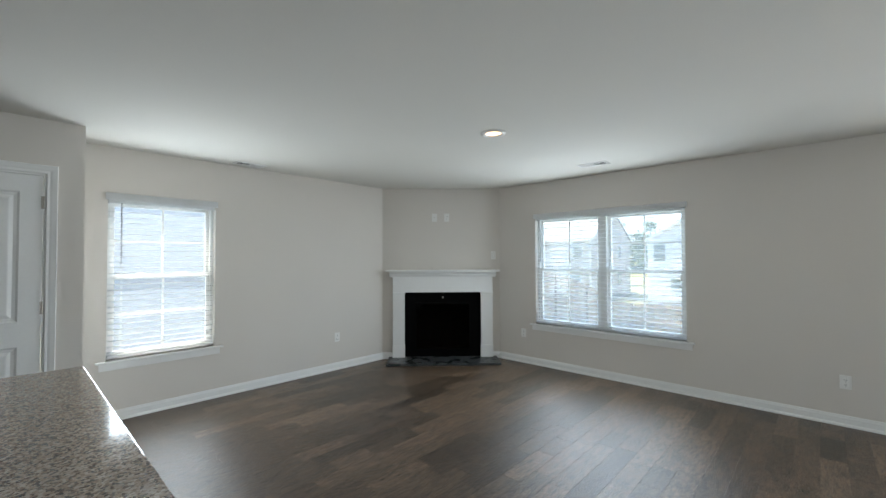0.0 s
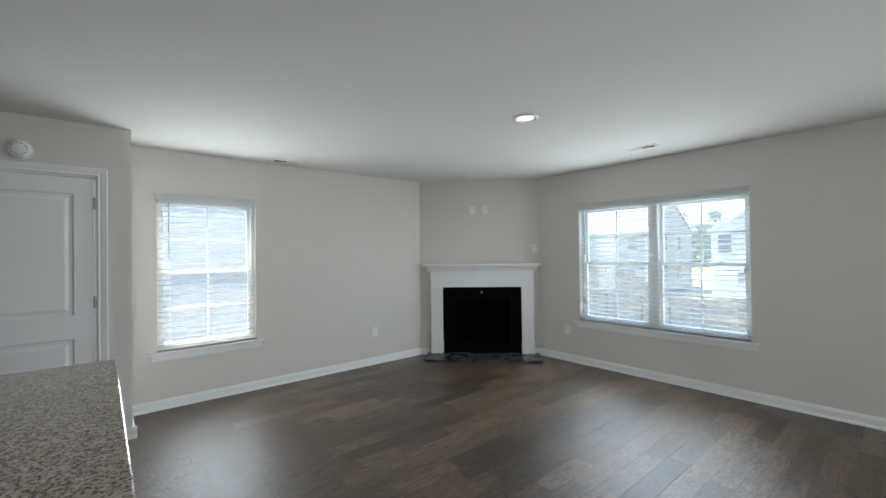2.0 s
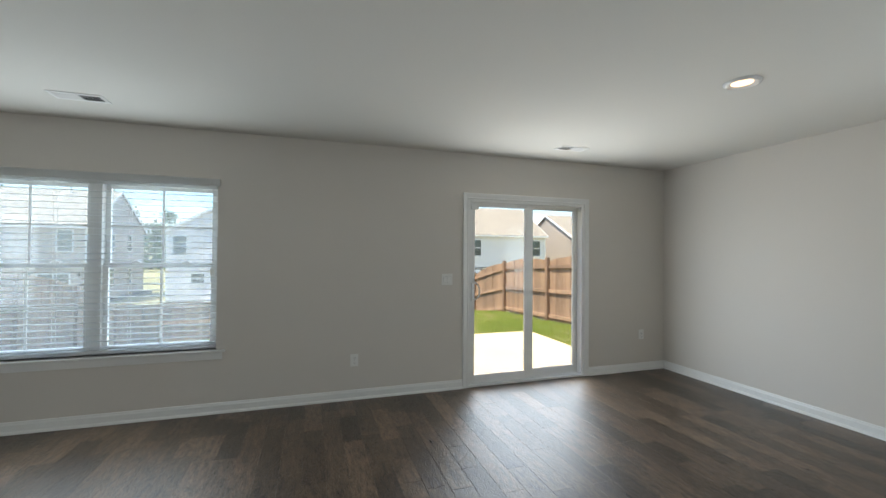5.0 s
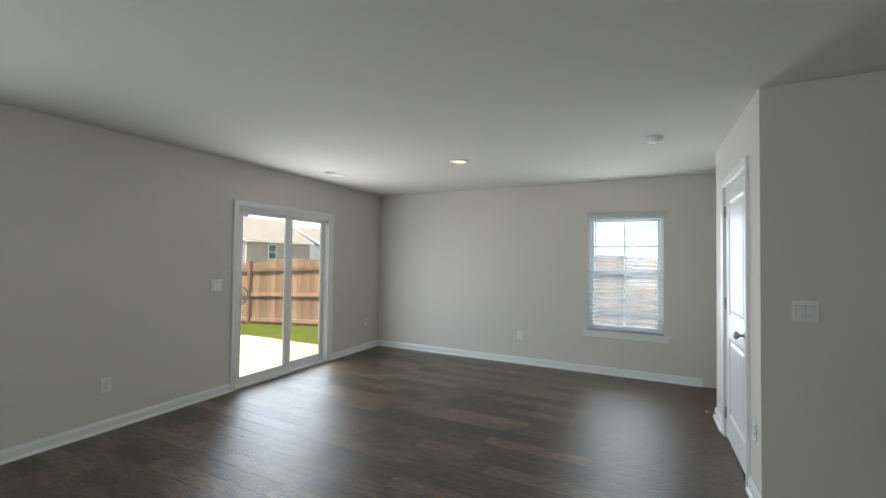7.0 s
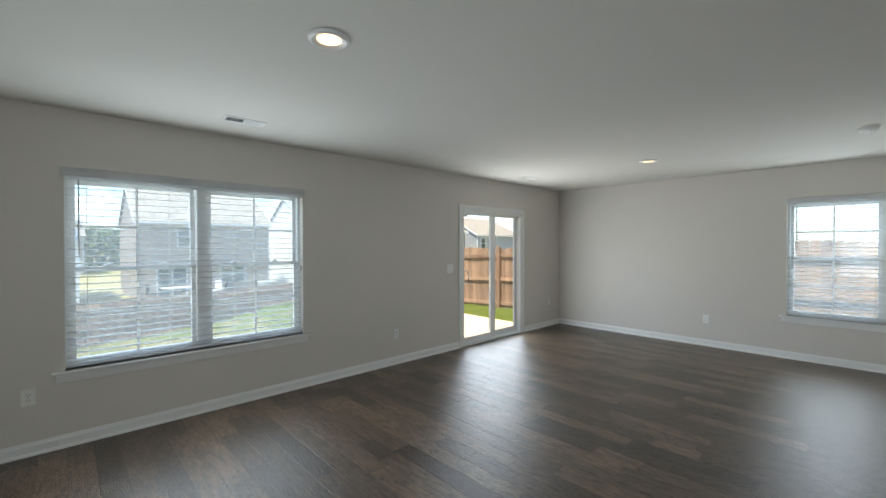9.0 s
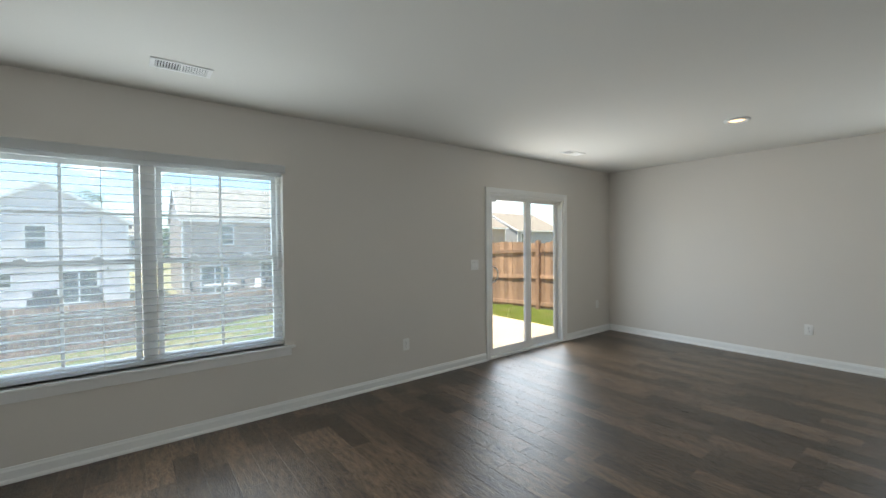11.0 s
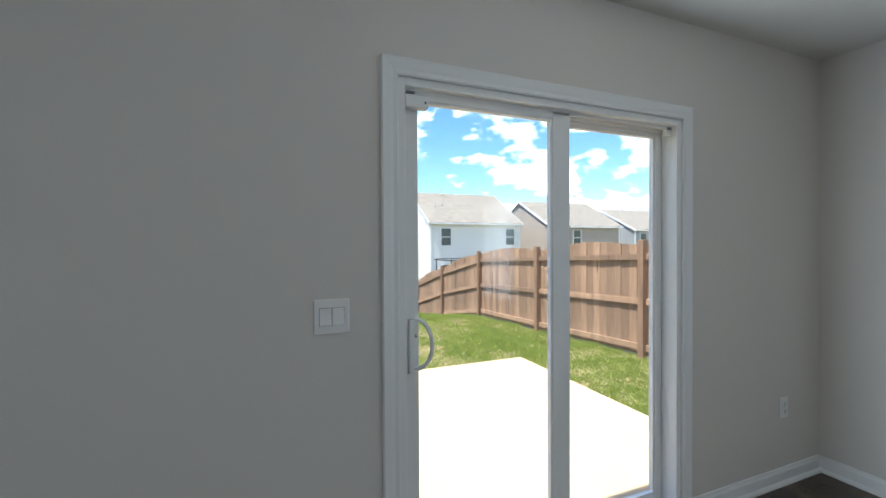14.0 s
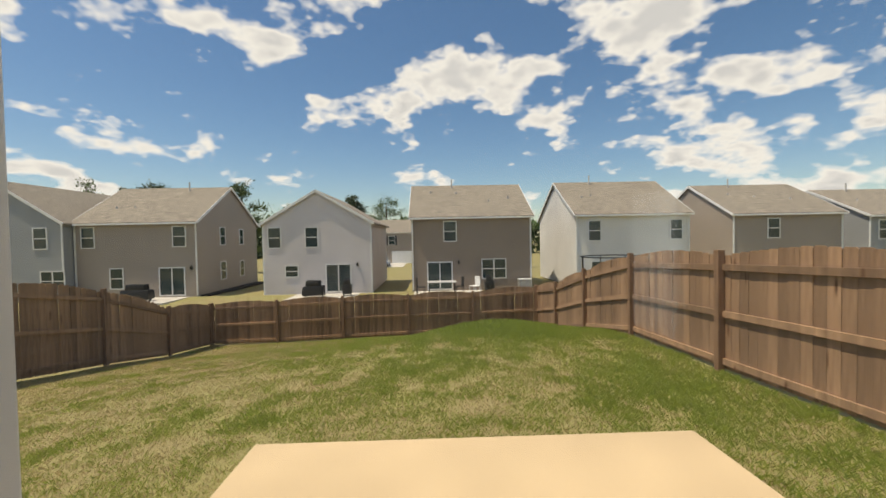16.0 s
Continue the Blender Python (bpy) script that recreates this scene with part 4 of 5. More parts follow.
right = [(FENCE_B - 2.445 * k, FENCE_R) for k in range(9)]
tops_r = [-0.27, 0.11, 0.71, 1.185, 1.31, 1.41, 1.50, 1.50, 1.50]
fence_run([(x, y, ground_z(x, y), t) for (x, y), t in zip(right, tops_r)], (0, 1, 0), "weathered cedar privacy fence with arched panels, stepping downhill")
back = [(FENCE_B, FENCE_R + 2.424 * k) for k in range(6)]
tops_b = [-0.27, -0.43, -0.48, -0.51, -0.60, -0.68]
fence_run([(x, y, ground_z(x, y), t) for (x, y), t in zip(back, tops_b)], (-1, 0, 0), "brown cedar privacy fence across the back of the lawn")
left = [(FENCE_B - 2.445 * k, FENCE_L) for k in range(6)]
tops_l = [-0.68, -0.38, 0.46, 0.92, 1.20, 1.40]
fence_run([(x, y, ground_z(x, y), t) for (x, y), t in zip(left, tops_l)], (0, -1, 0), "brown cedar privacy fence with arched panels beside the neighbours")


# ---- houses ----
WINFRAME = GUTTER
ROW = 0.84  # the row of houses is laid out on a plan this much too large, about the patio door


def row_place(x, y, z):
    return (4.7 + ROW * (x - 4.7), -1.361 + ROW * (y + 1.361), 1.528 + ROW * (z - 1.528))



def house_window(h, m, w, hgt, twin=False, shutters=None):
    """Window on a wall: x along, y out, z up, from its lower left corner."""
    f = 0.07
    win = part("window", boxes(((0, 0, 0), (f, 0.065, hgt)), ((w - f, 0, 0), (w, 0.065, hgt)), ((f, 0, 0), (w - f, 0.065, f)), ((f, 0, hgt - f), (w - f, 0.065, hgt)), ((f, 0, hgt / 2 - 0.03), (w - f, 0.058, hgt / 2 + 0.03)), *([((w / 2 - 0.04, 0, f), (w / 2 + 0.04, 0.062, hgt - f))] if twin else [])), WINFRAME, h, m=m)
    part("pane", boxes(((f, 0.002, f), (w - f, 0.034, hgt - f))), FARGLASS, win)
    return win


def house(label, x, y0, y1, depth, zb, ze, zr, ridge, wall_mat, fronts=(), sides_r=(), sides_l=(), slider=None, pipes=(), gable=None):
    """A two-storey house whose near wall stands at x. ridge: 'y' (eaves towards us) or 'x' (gable towards us). Openings: along, up from the base, width, height."""
    size = ROW if x < 50 else 1.0
    at0 = row_place(x, (y0 + y1) / 2, zb) if x < 50 else (x, (y0 + y1) / 2, zb)
    h = thing("house", pose(*at0) @ Matrix.Diagonal((size, size, size, 1)), label, "house", "houses behind the garden")
    w2 = (y1 - y0) / 2
    e, r, ov = ze - zb, zr - zb, 0.28
    bmx = bmesh.new()
    if ridge == "y":
        out = [(0, 0), (depth, 0), (depth, e), (depth / 2, r), (0, e)]
        a, b = ([bmx.verts.new((p, s * w2, z)) for p, z in out] for s in (-1, 1))
    else:
        out = [(-w2, 0), (w2, 0), (w2, e), (0, r), (-w2, e)]
        a, b = ([bmx.verts.new((p, s, z)) for s, z in out] for p in (0, depth))
    bmx.faces.new(a)
    bmx.faces.new(b)
    for k in range(5):
        bmx.faces.new((a[k], a[(k + 1) % 5], b[(k + 1) % 5], b[k]))
    bmesh.ops.recalc_face_normals(bmx, faces=bmx.faces)
    part("wall", bmx, wall_mat, h)
    bmx = bmesh.new()
    gab_f, gab_s = ridge == "x", ridge == "y"
    z = 0.0
    while z < r - 0.12:
        for at, length, gabled in ((lambda u, o, zz: (-o, -w2 + u, zz), 2 * w2, gab_f), (lambda u, o, zz: (u, -w2 - o, zz), depth, gab_s), (lambda u, o, zz: (u, w2 + o, zz), depth, gab_s)):
            cut = 0.0 if z + 0.2 <= e else (z + 0.2 - e) / (r - e) * length / 2
            if (cut and not gabled) or length - 2 * cut < 0.3:
                continue
            a_, b_ = cut, length - cut
            q = [bmx.verts.new(at(u, o, zz)) for u in (a_, b_) for o, zz in ((0, z), (0.026, z), (0.004, z + 0.2), (0, z + 0.2))]
            for f_ in ((0, 1, 5, 4), (1, 2, 6, 5), (2, 3, 7, 6), (0, 1, 2, 3), (4, 5, 6, 7)):
                bmx.faces.new([q[k] for k in f_])
        z += 0.2
    bmesh.ops.recalc_face_normals(bmx, faces=bmx.faces)
    tagged(part("siding", bmx, wall_mat, h), kind="stuff")
    half = depth / 2 if ridge == "y" else w2
    slope = (r - e) / half
    bmx = bmesh.new()
    th = 0.16

    def slab(sign):
        lo_d, lo_z = half + ov, e - ov * slope
        for_pts = []
        for dd, zz in ((lo_d, lo_z), (0, r), (0, r + th), (lo_d, lo_z + th)):
            for_pts.append((sign * dd, zz))
        ends = []
        L0, L1 = (-w2 - ov * 0.6, w2 + ov * 0.6) if ridge == "y" else (-ov * 0.6, depth + ov * 0.6)
        for L in (L0, L1):
            ends.append([bmx.verts.new((depth / 2 + d, L, z) if ridge == "y" else (L, d, z)) for d, z in for_pts])
        for k in range(4):
            bmx.faces.new((ends[0][k], ends[0][(k + 1) % 4], ends[1][(k + 1) % 4], ends[1][k]))
        bmx.faces.new(ends[0])
        bmx.faces.new(ends[1])

    slab(1)
    slab(-1)
    bmesh.ops.recalc_face_normals(bmx, faces=bmx.faces)
    roof = part("roof", bmx, SHINGLE, h, "weathered grey-brown shingle roof")
    if ridge == "y":
        part("gutter", boxes(((-ov - 0.1, -w2 - 0.15, e - ov * slope - 0.02), (-ov, w2 + 0.15, e - ov * slope + 0.1)), bevel=0.01), GUTTER, h)
        for s in (-1, 1):
            part("downspout", boxes(((-0.09, s * (w2 - 0.06) - 0.05, 0.1), (-0.005, s * (w2 - 0.06) + 0.05, e - 0.15)), bevel=0.01), GUTTER, h)
            for sg in (-1, 1):
                p, q = Vector((depth / 2, s * (w2 + ov * 0.6 + 0.015), r + th / 2)), Vector((depth / 2 + sg * (half + ov), s * (w2 + ov * 0.6 + 0.015), e - ov * slope + th / 2))
                v = q - p
                part("barge_board", boxes(((-v.length / 2, -0.015, -0.1), (v.length / 2, 0.015, 0.08))), GUTTER, h, m=Matrix.Translation((p + q) / 2) @ v.to_track_quat("X", "Z").to_matrix().to_4x4())
    else:
        for sg in (-1, 1):
            p, q = Vector((-ov * 0.6 - 0.015, 0, r + th / 2)), Vector((-ov * 0.6 - 0.015, sg * (half + ov), e - ov * slope + th / 2))
            v = q - p
            part("barge_board", boxes(((-v.length / 2, -0.015, -0.1), (v.length / 2, 0.015, 0.08))), GUTTER, h, m=Matrix.Translation((p + q) / 2) @ v.to_track_quat("X", "Z").to_matrix().to_4x4())
            part("corner_board", boxes(((-0.02, sg * w2 - 0.06, 0), (0.06, sg * w2 + 0.06, e))), GUTTER, h)
    for u, z, w, hg, *twin in fronts:
        house_window(h, pose(-0.001, u, z, 0, 0, 90) @ pose(-w, 0, 0), w, hg, bool(twin))
    for u, z, w, hg, *twin in sides_r:
        house_window(h, pose(u, -w2 - 0.001, z, 0, 0, 180), w, hg, bool(twin))
    for u, z, w, hg, *twin in sides_l:
        house_window(h, pose(u, w2 + 0.001, z), w, hg, bool(twin))
    if slider is not None:
        sl = part("patio_door", boxes(((-0.05, slider - 0.95, 0.1), (0, slider - 0.86, 2.2)), ((-0.05, slider + 0.86, 0.1), (0, slider + 0.95, 2.2)), ((-0.05, slider - 0.86, 2.11), (0, slider + 0.86, 2.2)), ((-0.05, slider - 0.04, 0.1), (0, slider + 0.04, 2.11)), ((-0.05, slider - 0.86, 0.1), (0, slider + 0.86, 0.18))), GUTTER, h)
        part("pane", boxes(((-0.025, slider - 0.86, 0.18), (-0.01, slider + 0.86, 2.11))), FARGLASS, sl)
        lamp = part("wall_lantern", boxes(((-0.16, slider - 1.48, 1.98), (-0.02, slider - 1.34, 2.22)), ((-0.1, slider - 1.44, 2.22), (0, slider - 1.38, 2.3)), bevel=0.02), COVER, h)
    for u, up in pipes:
        d = depth / 2 * (1 - up) if ridge == "y" else u
        zz = e + (r - e) * up
        pos = (depth / 2 - d, u, zz) if ridge == "y" else (depth * 0.4, u, zz)
        tall = 0.9 if up > 0.85 else 0.3
        part("vent_pipe", cyl((pos[0], pos[1], zz), (pos[0], pos[1], zz + tall), 0.06, seg=10), PIPE, roof)
    return h


TAUPE = siding_material("siding_taupe", (0.36, 0.305, 0.255))
BROWN = siding_material("siding_brown", (0.30, 0.235, 0.185))
LILAC = siding_material("siding_pale_grey", (0.62, 0.585, 0.59))
WHITE = siding_material("siding_white", (0.74, 0.73, 0.70))
SLATEBLUE = siding_material("siding_slate_blue", (0.31, 0.325, 0.335))
HX, ZB, ZE, ZR = 34.8, -2.35, 3.15, 6.0
W, WH = 1.0, 1.55
taupe = house("taupe sided two-storey house with a grey shingle roof", HX, 15.77, 24.5, 10, ZB, ZE, 6.1, "y", TAUPE,
      fronts=((3.9, 3.65, W, WH), (-2.6, 3.65, W, WH), (1.95, 0.65, W, WH)), sides_r=((4.0, 3.7, 0.9, 1.5), (7.2, 3.7, 0.8, 1.4), (4.0, 0.9, 0.9, 1.5), (7.2, 0.9, 0.8, 1.4)), slider=-2.5, pipes=((-1.4, 0.88), (2.6, 0.35), (1.2, 0.35)))
MULCH = material("dark_mulch", (0.018, 0.014, 0.012), 0.95, vary=0.4, scale=8, fine=50, bump=0.6)
part("mulch_bed", boxes(((0.2, -5.2, -0.1), (9.6, -4.37, 0.1)), bevel=0.04), MULCH, taupe, "dark mulch bed along the side wall")
house("slate-blue sided house with a gable and shingle roof", HX - 0.9, 24.6, 33.7, 11, ZB, ZE, 6.1, "x", SLATEBLUE,
      fronts=((-2.6, 3.65, W, WH), (-3.0, 0.7, 1.7, 1.45, 1)))
house("pale grey sided two-storey house, gable facing the gardens", HX, 3.15, 11.0, 10, ZB, 2.85, 5.15, "x", LILAC,
      fronts=((3.6, 3.4, W, WH), (0.9, 3.4, W, WH), (2.4, 1.25, W, 0.9)), slider=-1.5, pipes=((-2.0, 0.4),))
house("brown sided two-storey house with a grey shingle roof", HX, -8.75, 0.15, 10, ZB, ZE, 5.95, "y", BROWN,
      fronts=((2.1, 3.65, W, WH), (-0.7, 0.85, 1.85, 1.5, 1)), slider=2.4, pipes=((1.2, 0.9), (3.0, 0.72), (0.9, 0.68), (-1.6, 0.4), (-3.2, 0.5)))
house("white sided two-storey house with a grey shingle roof", HX, -20.75, -12.1, 10, ZB, ZE, 6.05, "y", WHITE,
      fronts=((3.4, 3.5, W, WH), (-2.8, 3.5, W, WH), (3.2, 0.6, 1.3, 1.4)), pipes=((1.5, 0.92), (2.2, 0.5), (3.0, 0.45)))
house("taupe sided two-storey house with a shingle roof", HX, -32.6, -24.05, 10, ZB, 3.0, 5.6, "y", TAUPE,
      fronts=((1.6, 3.45, W, WH),), pipes=((1.3, 0.9), (2.4, 0.6), (0.6, 0.5), (-2.0, 0.4)))
house("slate-blue sided house with a grey shingle roof", HX + 0.5, -43.9, -35.2, 10, ZB, 2.75, 5.1, "y", SLATEBLUE,
      fronts=((3.6, 3.2, W, WH),), pipes=((1.5, 0.9), (2.6, 0.5)))
far = house("small beige house with a white garage door across the street", 78.0, 0.6, 10.0, 10, -3.0, 2.8, 5.2, "y", TAUPE,
            fronts=((1.2, 3.6, 1.2, 1.6), (-3.0, 3.6, 1.2, 1.6)))
part("garage_door", boxes(((-0.06, -4.4, 0.05), (0, 0.6, 2.5)), *[((-0.075, -4.4, 0.05 + k * 0.62), (-0.06, 0.6, 0.63 + k * 0.62)) for k in range(4)], bevel=0.01), GUTTER, far, "white sectional garage door")
SHUT = material("shutter_dark", (0.02, 0.025, 0.03), 0.5, bump=0)
for u in (1.3, -0.35):
    part("shutter", boxes(((-0.05, u, 3.55), (0, u + 0.35, 5.25))), SHUT, far)
nb = thing("house", pose(0, 8.6, -0.25), "white sided neighbouring house close beside the window", "house")
part("wall", boxes(((-9, 0.03, 0), (4.6, 8, 6.2))), LILAC, nb)
one = None
for k in range(34):
    mm = pose(-2.2, 0.02, 0.06 + k * 0.18, 3.2, 0, 0)
    if one is None:
        one = part("siding_board", boxes(((-6.7, -0.008, 0), (6.7, 0.008, 0.185))), LILAC, nb, m=mm)
    else:
        again(one, nb, mm)
part("roof", boxes(((-9.4, -0.35, 6.2), (5.0, 8.4, 6.4))), SHINGLE, nb)


# ---- things on the neighbours' patios ----
def slab(x0, x1, y0, y1, label):
    z = ground_z((x0 + x1) / 2, (y0 + y1) / 2)
    solid("neighbour_patio", boxes(((x0, y0, z - 0.1), (x1, y1, z + 0.06)), bevel=0.01), CONCRETE2, label, "patio", kind="structure")


CONCRETE2 = material("grey_concrete", (0.55, 0.52, 0.47), 0.9, vary=0.08, scale=2, fine=60, bump=0.1)
slab(27.46, 29.97, 13.56, 17.42, "pale concrete patio behind the taupe house")
slab(27.46, 29.97, 3.14, 7.01, "pale concrete patio behind the pale grey house")
slab(27.8, 29.97, -4.42, -0.22, "pale concrete patio behind the brown house")


def covered_grill(x, y, w, label):
    z = ground_z(x, y) + 0.06
    g = thing("barbecue_grill", pose(x, y, z) @ Matrix.Diagonal((0.84, 0.84, 0.84, 1)), label, "grill", "covered grills")
    bmx = boxes(((-0.34, -w / 2, 0.12), (0.34, w / 2, 0.8)), ((-0.27, -w * 0.36, 0.7), (0.27, w * 0.36, 1.18)), bevel=0.11)
    for v in bmx.verts:
        v.co.y *= 1 - 0.08 * v.co.z
        v.co += Vector((noise.noise(v.co * 4) * 0.05, noise.noise(v.co * 5 + Vector((3, 1, 0))) * 0.07, noise.noise(v.co * 3) * 0.04))
    part("cover", bmx, COVER, g, smooth=True)
    for s in (-1, 1):
        part("wheel", cyl((0.1, s * w * 0.4 - 0.03, 0.09), (0.1, s * w * 0.4 + 0.03, 0.09), 0.09, seg=14), COVER, g)


covered_grill(28.47, 15.66, 2.0, "gas barbecue under a black cover on the patio")
covered_grill(28.47, 5.58, 1.5, "gas barbecue under a black cover beside the sliding door")
covered_grill(28.81, 3.73, 0.65, "small black covered smoker on the patio")
covered_grill(28.98, -4.75, 0.7, "small black covered grill by the brown house")


def condenser(x, y):
    z = ground_z(x, y)
    c = thing("air_conditioner", pose(x, y, z) @ Matrix.Diagonal((0.84, 0.84, 0.84, 1)), "grey outdoor air conditioning unit beside the house wall", "air conditioner", "outdoor air conditioners")
    part("base", boxes(((-0.5, -0.5, -0.05), (0.5, 0.5, 0.08))), CONCRETE2, c)
    part("cabinet", boxes(((-0.42, -0.42, 0.08), (0.42, 0.42, 0.85)), bevel=0.03), GRILLE, c)
    for k in range(8):
        part("louvre", boxes(((-0.435, -0.38, 0.15 + k * 0.085), (-0.42, 0.38, 0.19 + k * 0.085))), PIPE, c)
    part("lid", boxes(((-0.44, -0.44, 0.85), (0.44, 0.44, 0.91)), bevel=0.02), PIPE, c)


condenser(29.23, 20.28)
condenser(29.23, -6.94)


def garden_chair(x, y, turn, mat, label):
    z = ground_z(x, y) + 0.06
    c = thing("patio_chair", pose(x, y, z, 0, 0, turn), label, "chair", "patio chairs")
    part("seat", boxes(((-0.25, -0.25, 0.4), (0.25, 0.25, 0.44)), bevel=0.01), mat, c)
    part("backrest", boxes(((0.2, -0.25, 0.44), (0.25, 0.25, 0.98)), bevel=0.015), mat, c)
    for sx in (-0.22, 0.22):
        for sy in (-0.22, 0.22):
            part("leg", cyl((sx, sy, 0), (sx, sy, 0.4), 0.018, seg=8), mat, c)


garden_chair(28.64, -0.64, 100, COVER, "dark metal patio chair beside the table")
garden_chair(28.64, -2.91, -80, COVER, "dark metal patio chair at the table's end")
garden_chair(28.64, -3.83, -60, GUTTER, "white folding patio chair on the slab")
tz = ground_z(28.64, -1.9) + 0.06
tab = thing("patio_table", pose(28.64, -1.9, tz), "glass-topped outdoor dining table on the patio", "table")
part("tabletop", boxes(((-0.5, -0.85, 0.69), (0.5, 0.85, 0.73)), bevel=0.01), PIPE, tab)
for sx in (-0.42, 0.42):
    for sy in (-0.75, 0.75):
        part("leg", cyl((sx, sy, 0), (sx, sy, 0.69), 0.025, seg=8), COVER, tab)

# trampoline rim behind the fence by the white house
tr = thing("trampoline", pose(26.37, -11.14, ground_z(26.37, -11.14)), "round trampoline with a dark safety net frame", "trampoline")
for k in range(8):
    a = 2 * math.pi * k / 8
    part("pole", cyl((1.7 * math.cos(a), 1.7 * math.sin(a), 0), (1.7 * math.cos(a), 1.7 * math.sin(a), 2.25), 0.025, seg=8), COVER, tr)
bmx = bmesh.new()
for zz, r_ in ((0.8, 1.7), (2.25, 1.7)):
    for k in range(28):
        a, b = 2 * math.pi * k / 28, 2 * math.pi * (k + 1) / 28
        bm_cyl(bmx, (r_ * math.cos(a), r_ * math.sin(a), zz), (r_ * math.cos(b), r_ * math.sin(b), zz), 0.03, seg=6)
part("ring", bmx, COVER, tr)
part("mat", lathe([(0, 0.8), (1.65, 0.8), (1.65, 0.78), (0, 0.78)], 28), COVER, tr)


# ---- parked car ----
def car(x, y, turn):
    z = ground_z(x, y)
    c = thing("parked_car", pose(x, y, z, 0, 0, turn), "silver sedan parked on the driveway across the street", "car")
    paint = material("silver_car_paint", (0.6, 0.61, 0.62), 0.25, metal=0.4, bump=0)
    out = [(-2.2, 0.35), (2.2, 0.35), (2.25, 0.65), (2.1, 0.85), (1.1, 0.95), (-1.5, 0.98), (-2.15, 0.9), (-2.25, 0.6)]
    top_ = [(1.05, 0.95), (0.45, 1.38), (-0.75, 1.42), (-1.5, 0.98)]
    for nm, o, w, mt in (("body", out, 0.88, paint), ("greenhouse", top_, 0.74, FARGLASS)):
        bmx = bmesh.new()
        a, b = ([bmx.verts.new((px, s * w, pz)) for px, pz in o] for s in (-1, 1))
        bmx.faces.new(a)
        bmx.faces.new(b)
        for k in range(len(o)):
            bmx.faces.new((a[k], a[(k + 1) % len(o)], b[(k + 1) % len(o)], b[k]))
        bmesh.ops.recalc_face_normals(bmx, faces=bmx.faces)
        bmesh.ops.bevel(bmx, geom=list(bmx.edges), offset=0.05, segments=2, affect="EDGES")
        part(nm, bmx, mt, c)
    part("roof", boxes(((-0.75, -0.7, 1.38), (0.4, 0.7, 1.44)), bevel=0.03), paint, c)
    for sx in (-1.35, 1.35):
        for sy in (-0.8, 0.8):
            wh = part("wheel", cyl((sx, sy - 0.1, 0.32), (sx, sy + 0.1, 0.32), 0.32, seg=20), COVER, c)
            part("rim", cyl((sx, sy - 0.11, 0.32), (sx, sy + 0.11, 0.32), 0.19, seg=16), PIPE, wh)
    for sy in (-0.6, 0.6):
        part("headlight", boxes(((-2.27, sy - 0.2, 0.66), (-2.15, sy + 0.2, 0.8)), bevel=0.02), GUTTER, c)


car(70.0, 6.5, 0)
bm = boxes(((64, 3.2, ground_z(70, 6) - 0.1), (77.9, 9.0, ground_z(70, 6) + 0.02)))
solid("driveway", bm, CONCRETE2, "pale concrete driveway across the street", "driveway", kind="structure")


# ---- trees ----
def leaf_material(name, a, b):
    m = bpy.data.materials.new(name)
    m.use_nodes = True
    n, l = m.node_tree.nodes, m.node_tree.links
    p = n["Principled BSDF"]
    p.inputs["Roughness"].default_value = 0.6
    geo, ramp = n.new("ShaderNodeNewGeometry"), n.new("ShaderNodeValToRGB")
    ramp.color_ramp.elements[0].color, ramp.color_ramp.elements[1].color = (*a, 1), (*b, 1)
    l.new(geo.outputs["Random Per Island"], ramp.inputs[0])
    l.new(ramp.outputs[0], p.inputs["Base Color"])
    return m


LEAF = leaf_material("tree_leaf", (0.035, 0.07, 0.018), (0.10, 0.15, 0.04))
PINE = leaf_material("pine_needle", (0.025, 0.05, 0.018), (0.06, 0.09, 0.03))


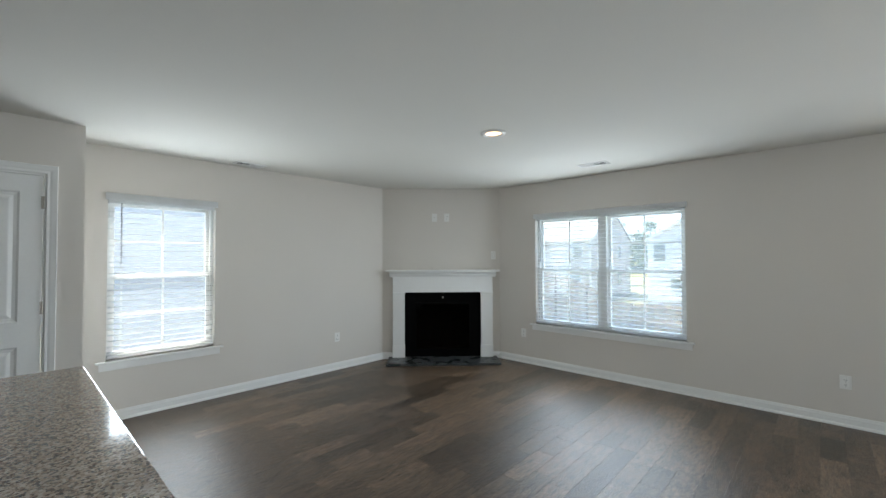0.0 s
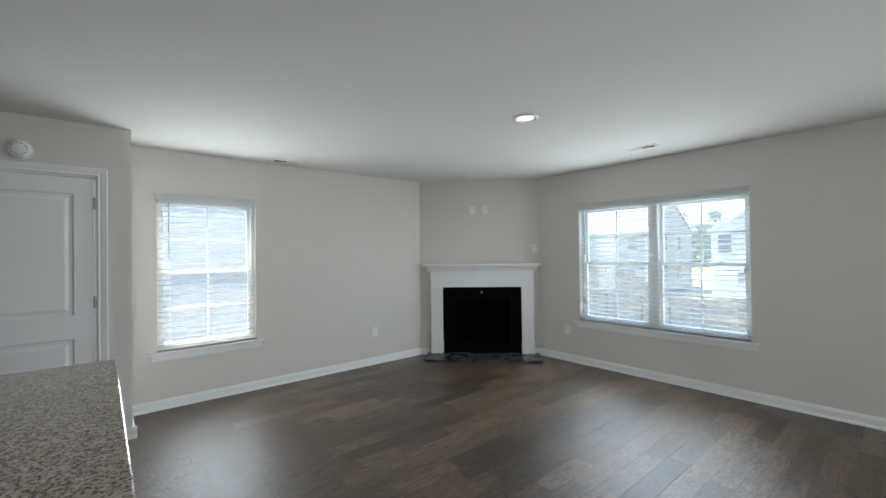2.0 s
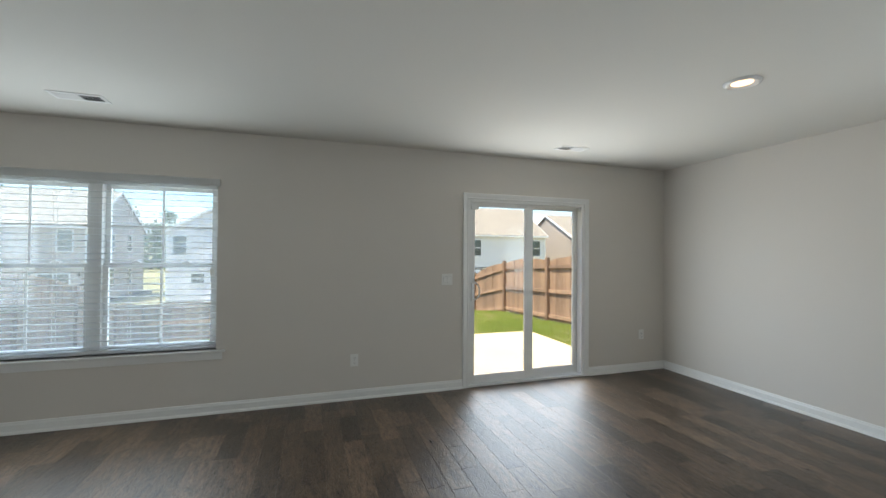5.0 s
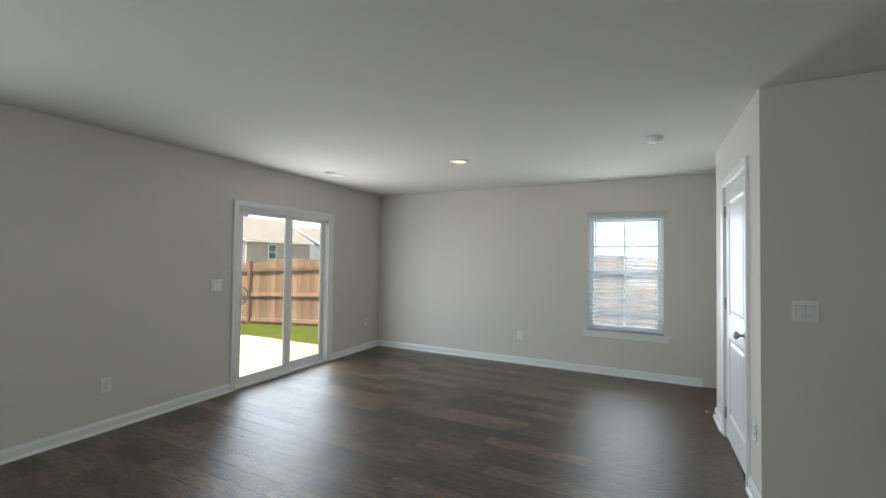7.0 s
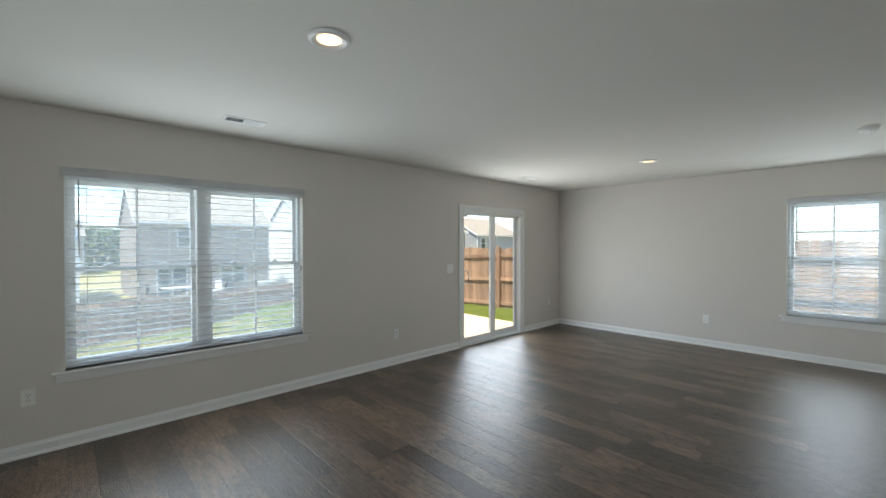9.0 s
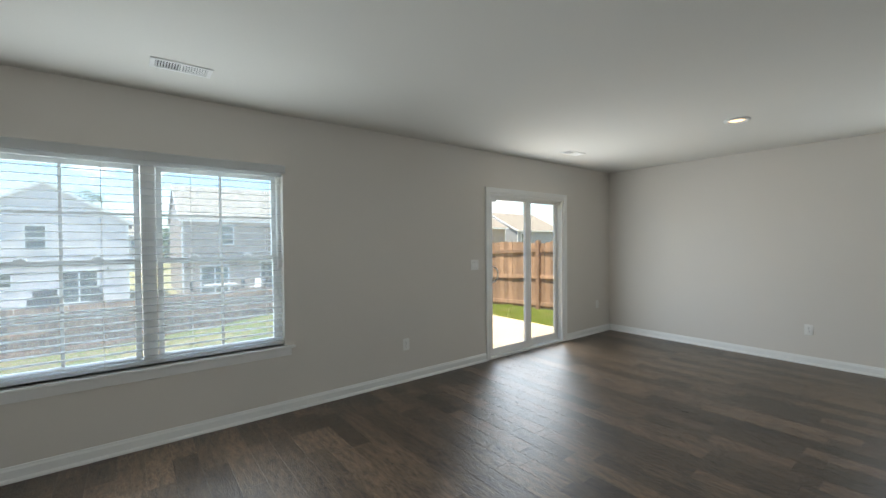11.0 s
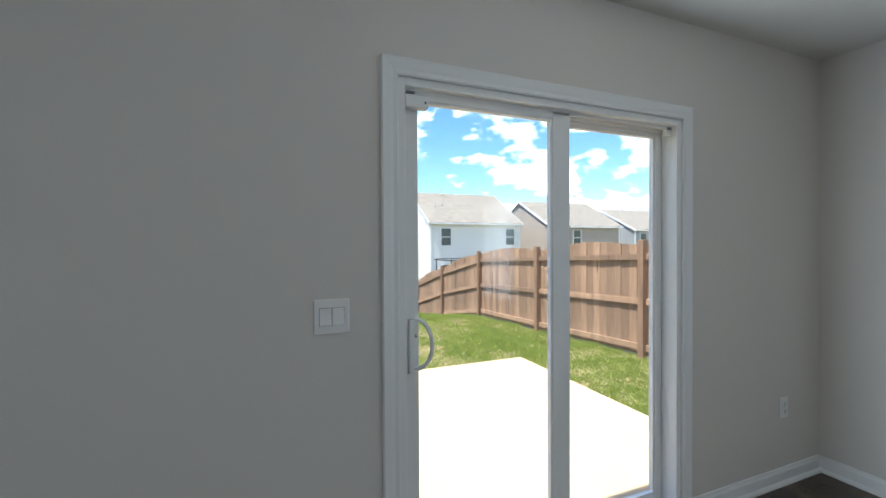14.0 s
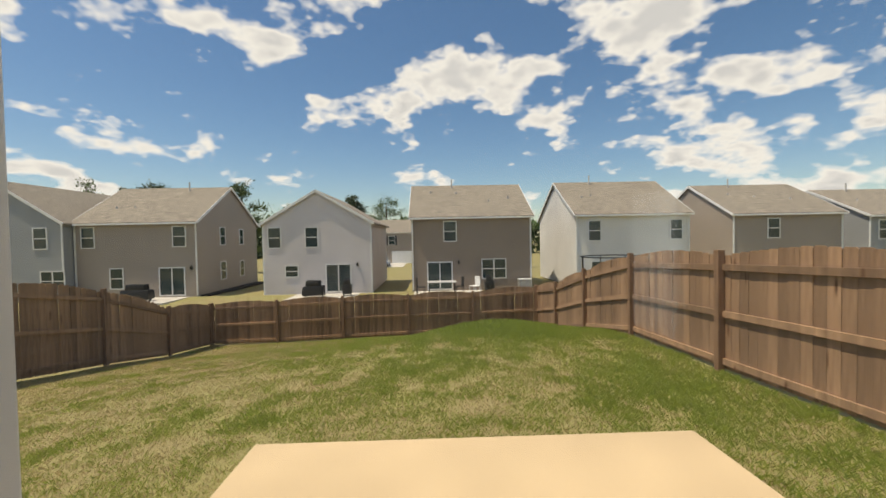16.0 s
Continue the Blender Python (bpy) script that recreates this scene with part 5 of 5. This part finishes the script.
def tree(x, y, height, spread, mat, label, seed, pine=False):
    rs = random.Random(seed)
    t = thing("tree", pose(x, y, -3.2), label, "tree", "trees behind the houses")
    bmx = bmesh.new()
    bm_cyl(bmx, (0, 0, 0), (0.1, 0.05, height * 0.55), 0.28, 0.18, seg=10)
    bm_cyl(bmx, (0.1, 0.05, height * 0.55), (0, 0, height * 0.93), 0.18, 0.05, seg=8)
    tips = []
    for k in range(16 if pine else 13):
        z = height * rs.uniform(0.5 if pine else 0.38, 0.9)
        a = rs.uniform(0, 6.283)
        reach = spread * rs.uniform(0.45, 1.0) * (1.05 - 0.55 * abs(z / height - 0.62) * 2)
        p = Vector((reach * math.cos(a), reach * math.sin(a), z + rs.uniform(0.1, 0.25) * reach))
        bm_cyl(bmx, (0.05, 0.02, z - 0.2), p, 0.07, 0.02, seg=6)
        tips += [p, Vector((p.x * 0.55, p.y * 0.55, z + 0.2 * reach))]
    tips.append(Vector((0, 0, height * 0.95)))
    part("trunk", bmx, BARK, t)
    vs, fs = [], []
    for p in tips:
        size = spread * rs.uniform(0.22, 0.4)
        for _ in range(150 if not pine else 110):
            q = p + Vector((rs.gauss(0, 0.5) * size, rs.gauss(0, 0.5) * size, rs.gauss(0, 0.3 if pine else 0.42) * size))
            s = rs.uniform(0.10, 0.22)
            u = Vector((rs.gauss(0, 1), rs.gauss(0, 1), rs.gauss(0, 1))).normalized() * s
            v = Vector((rs.gauss(0, 1), rs.gauss(0, 1), rs.gauss(0, 1))).normalized() * s * 0.6
            k = len(vs)
            vs += [q - u, q + v, q + u, q - v]
            fs.append((k, k + 1, k + 2, k + 3))
    me = bpy.data.meshes.new("crown")
    me.from_pydata([tuple(v) for v in vs], [], fs)
    me.materials.append(mat)
    ob = new("crown", me)
    ob.parent = t


tree(66, 10.2, 11.8, 2.0, PINE, "tall pine with an open crown beyond the street", 3, True)
tree(92, 8.24, 13.9, 3.4, LEAF, "leafy green tree beyond the street", 5)
tree(95, 12.4, 10.5, 3.0, LEAF, "leafy green tree behind the houses", 6)
tree(60, 17.5, 9.6, 3.0, LEAF, "leafy green tree behind the pale grey house", 7)
tree(60, 24.0, 13.0, 3.2, LEAF, "leafy tree with its crown above the roofs", 8)
tree(62, 46.0, 13.8, 3.4, LEAF, "leafy tree rising over the slate-blue house", 9)
tree(64, 42.5, 13.2, 2.6, PINE, "pine rising over the slate-blue house", 10, True)
tree(62, 37.0, 13.6, 2.4, PINE, "pine with a sparse crown behind the roofs", 11, True)
tree(60, -11.0, 9.0, 2.6, LEAF, "leafy green tree between the brown and white houses", 12)
tree(64, 55.0, 11.5, 3.6, LEAF, "leafy tree at the end of the row", 13)

# far woods behind the streets
rs = random.Random(21)
vs, fs = [], []
for k in range(26000):
    y = rs.uniform(-170, 190)
    top = 5.5 + 3.2 * noise.noise((y * 0.06, 0.3, 0)) + 1.8 * noise.noise((y * 0.25, 2.3, 0))
    q = Vector((120 + rs.uniform(-5, 5), y, -4.0 + (top + 4.0) * rs.random() ** 0.7))
    sz = rs.uniform(0.5, 1.1)
    u = Vector((rs.gauss(0, 1), rs.gauss(0, 1), rs.gauss(0, 1))).normalized() * sz
    v = Vector((rs.gauss(0, 1), rs.gauss(0, 1), rs.gauss(0, 1))).normalized() * sz * 0.7
    k = len(vs)
    vs += [tuple(q - u), tuple(q + v), tuple(q + u), tuple(q - v)]
    fs.append((k, k + 1, k + 2, k + 3))
me = bpy.data.meshes.new("far_woods")
me.from_pydata(vs, [], fs)
me.materials.append(LEAF)
tagged(new("far_woods", me), "dark green belt of woods on the horizon", "woods", kind="stuff")

# ---- floor planks ----
solid("floor", boxes(((WX, S - 0.01, -0.05), (E + 0.002, N + 0.01, -0.004))), SUBFLOOR, "dark wood-look plank floor in the living room and kitchen", "floor", kind="structure")
floor = bpy.data.objects["floor"]
PW = 0.14
shared = {}
rest = bmesh.new()
row = 0
y = S
while y < N:
    hi_y = min(y + PW, N)
    x = WX - random.uniform(0, 0.9)
    while x < E:
        L = random.choice((0.30, 0.46, 0.61, 0.76, 0.91))
        a, b = max(x, WX), min(x + L, E)
        if b - a > 0.03:
            if b > 1.9 and hi_y - y > 0.138:
                key = round(b - a, 3)
                mm = pose((a + b) / 2, (y + hi_y) / 2, 0)
                if key not in shared:
                    w, d = (b - a) / 2 - 0.0002, PW / 2 - 0.0002
                    bmx = bmesh.new()
                    lo4 = [bmx.verts.new((sx * w, sy * d, -0.0045)) for sx, sy in ((-1, -1), (1, -1), (1, 1), (-1, 1))]
                    mi4 = [bmx.verts.new((sx * w, sy * d, -0.0008)) for sx, sy in ((-1, -1), (1, -1), (1, 1), (-1, 1))]
                    hi4 = [bmx.verts.new((sx * (w - 0.0004), sy * (d - 0.0004), 0)) for sx, sy in ((-1, -1), (1, -1), (1, 1), (-1, 1))]
                    for p, q in ((lo4, mi4), (mi4, hi4)):
                        for k in range(4):
                            bmx.faces.new((p[k], p[(k + 1) % 4], q[(k + 1) % 4], q[k]))
                    bmx.faces.new(hi4)
                    shared[key] = part("plank", bmx, FLOOR, floor, m=mm)
                else:
                    again(shared[key], floor, mm)
            else:
                bm_box(rest, (a + 0.00025, y + 0.00025, -0.0045), (b - 0.00025, hi_y - 0.00025, 0))
        x += L
    y += PW
    row += 1
tagged(part("plank_field", rest, FLOOR, floor), kind="stuff")
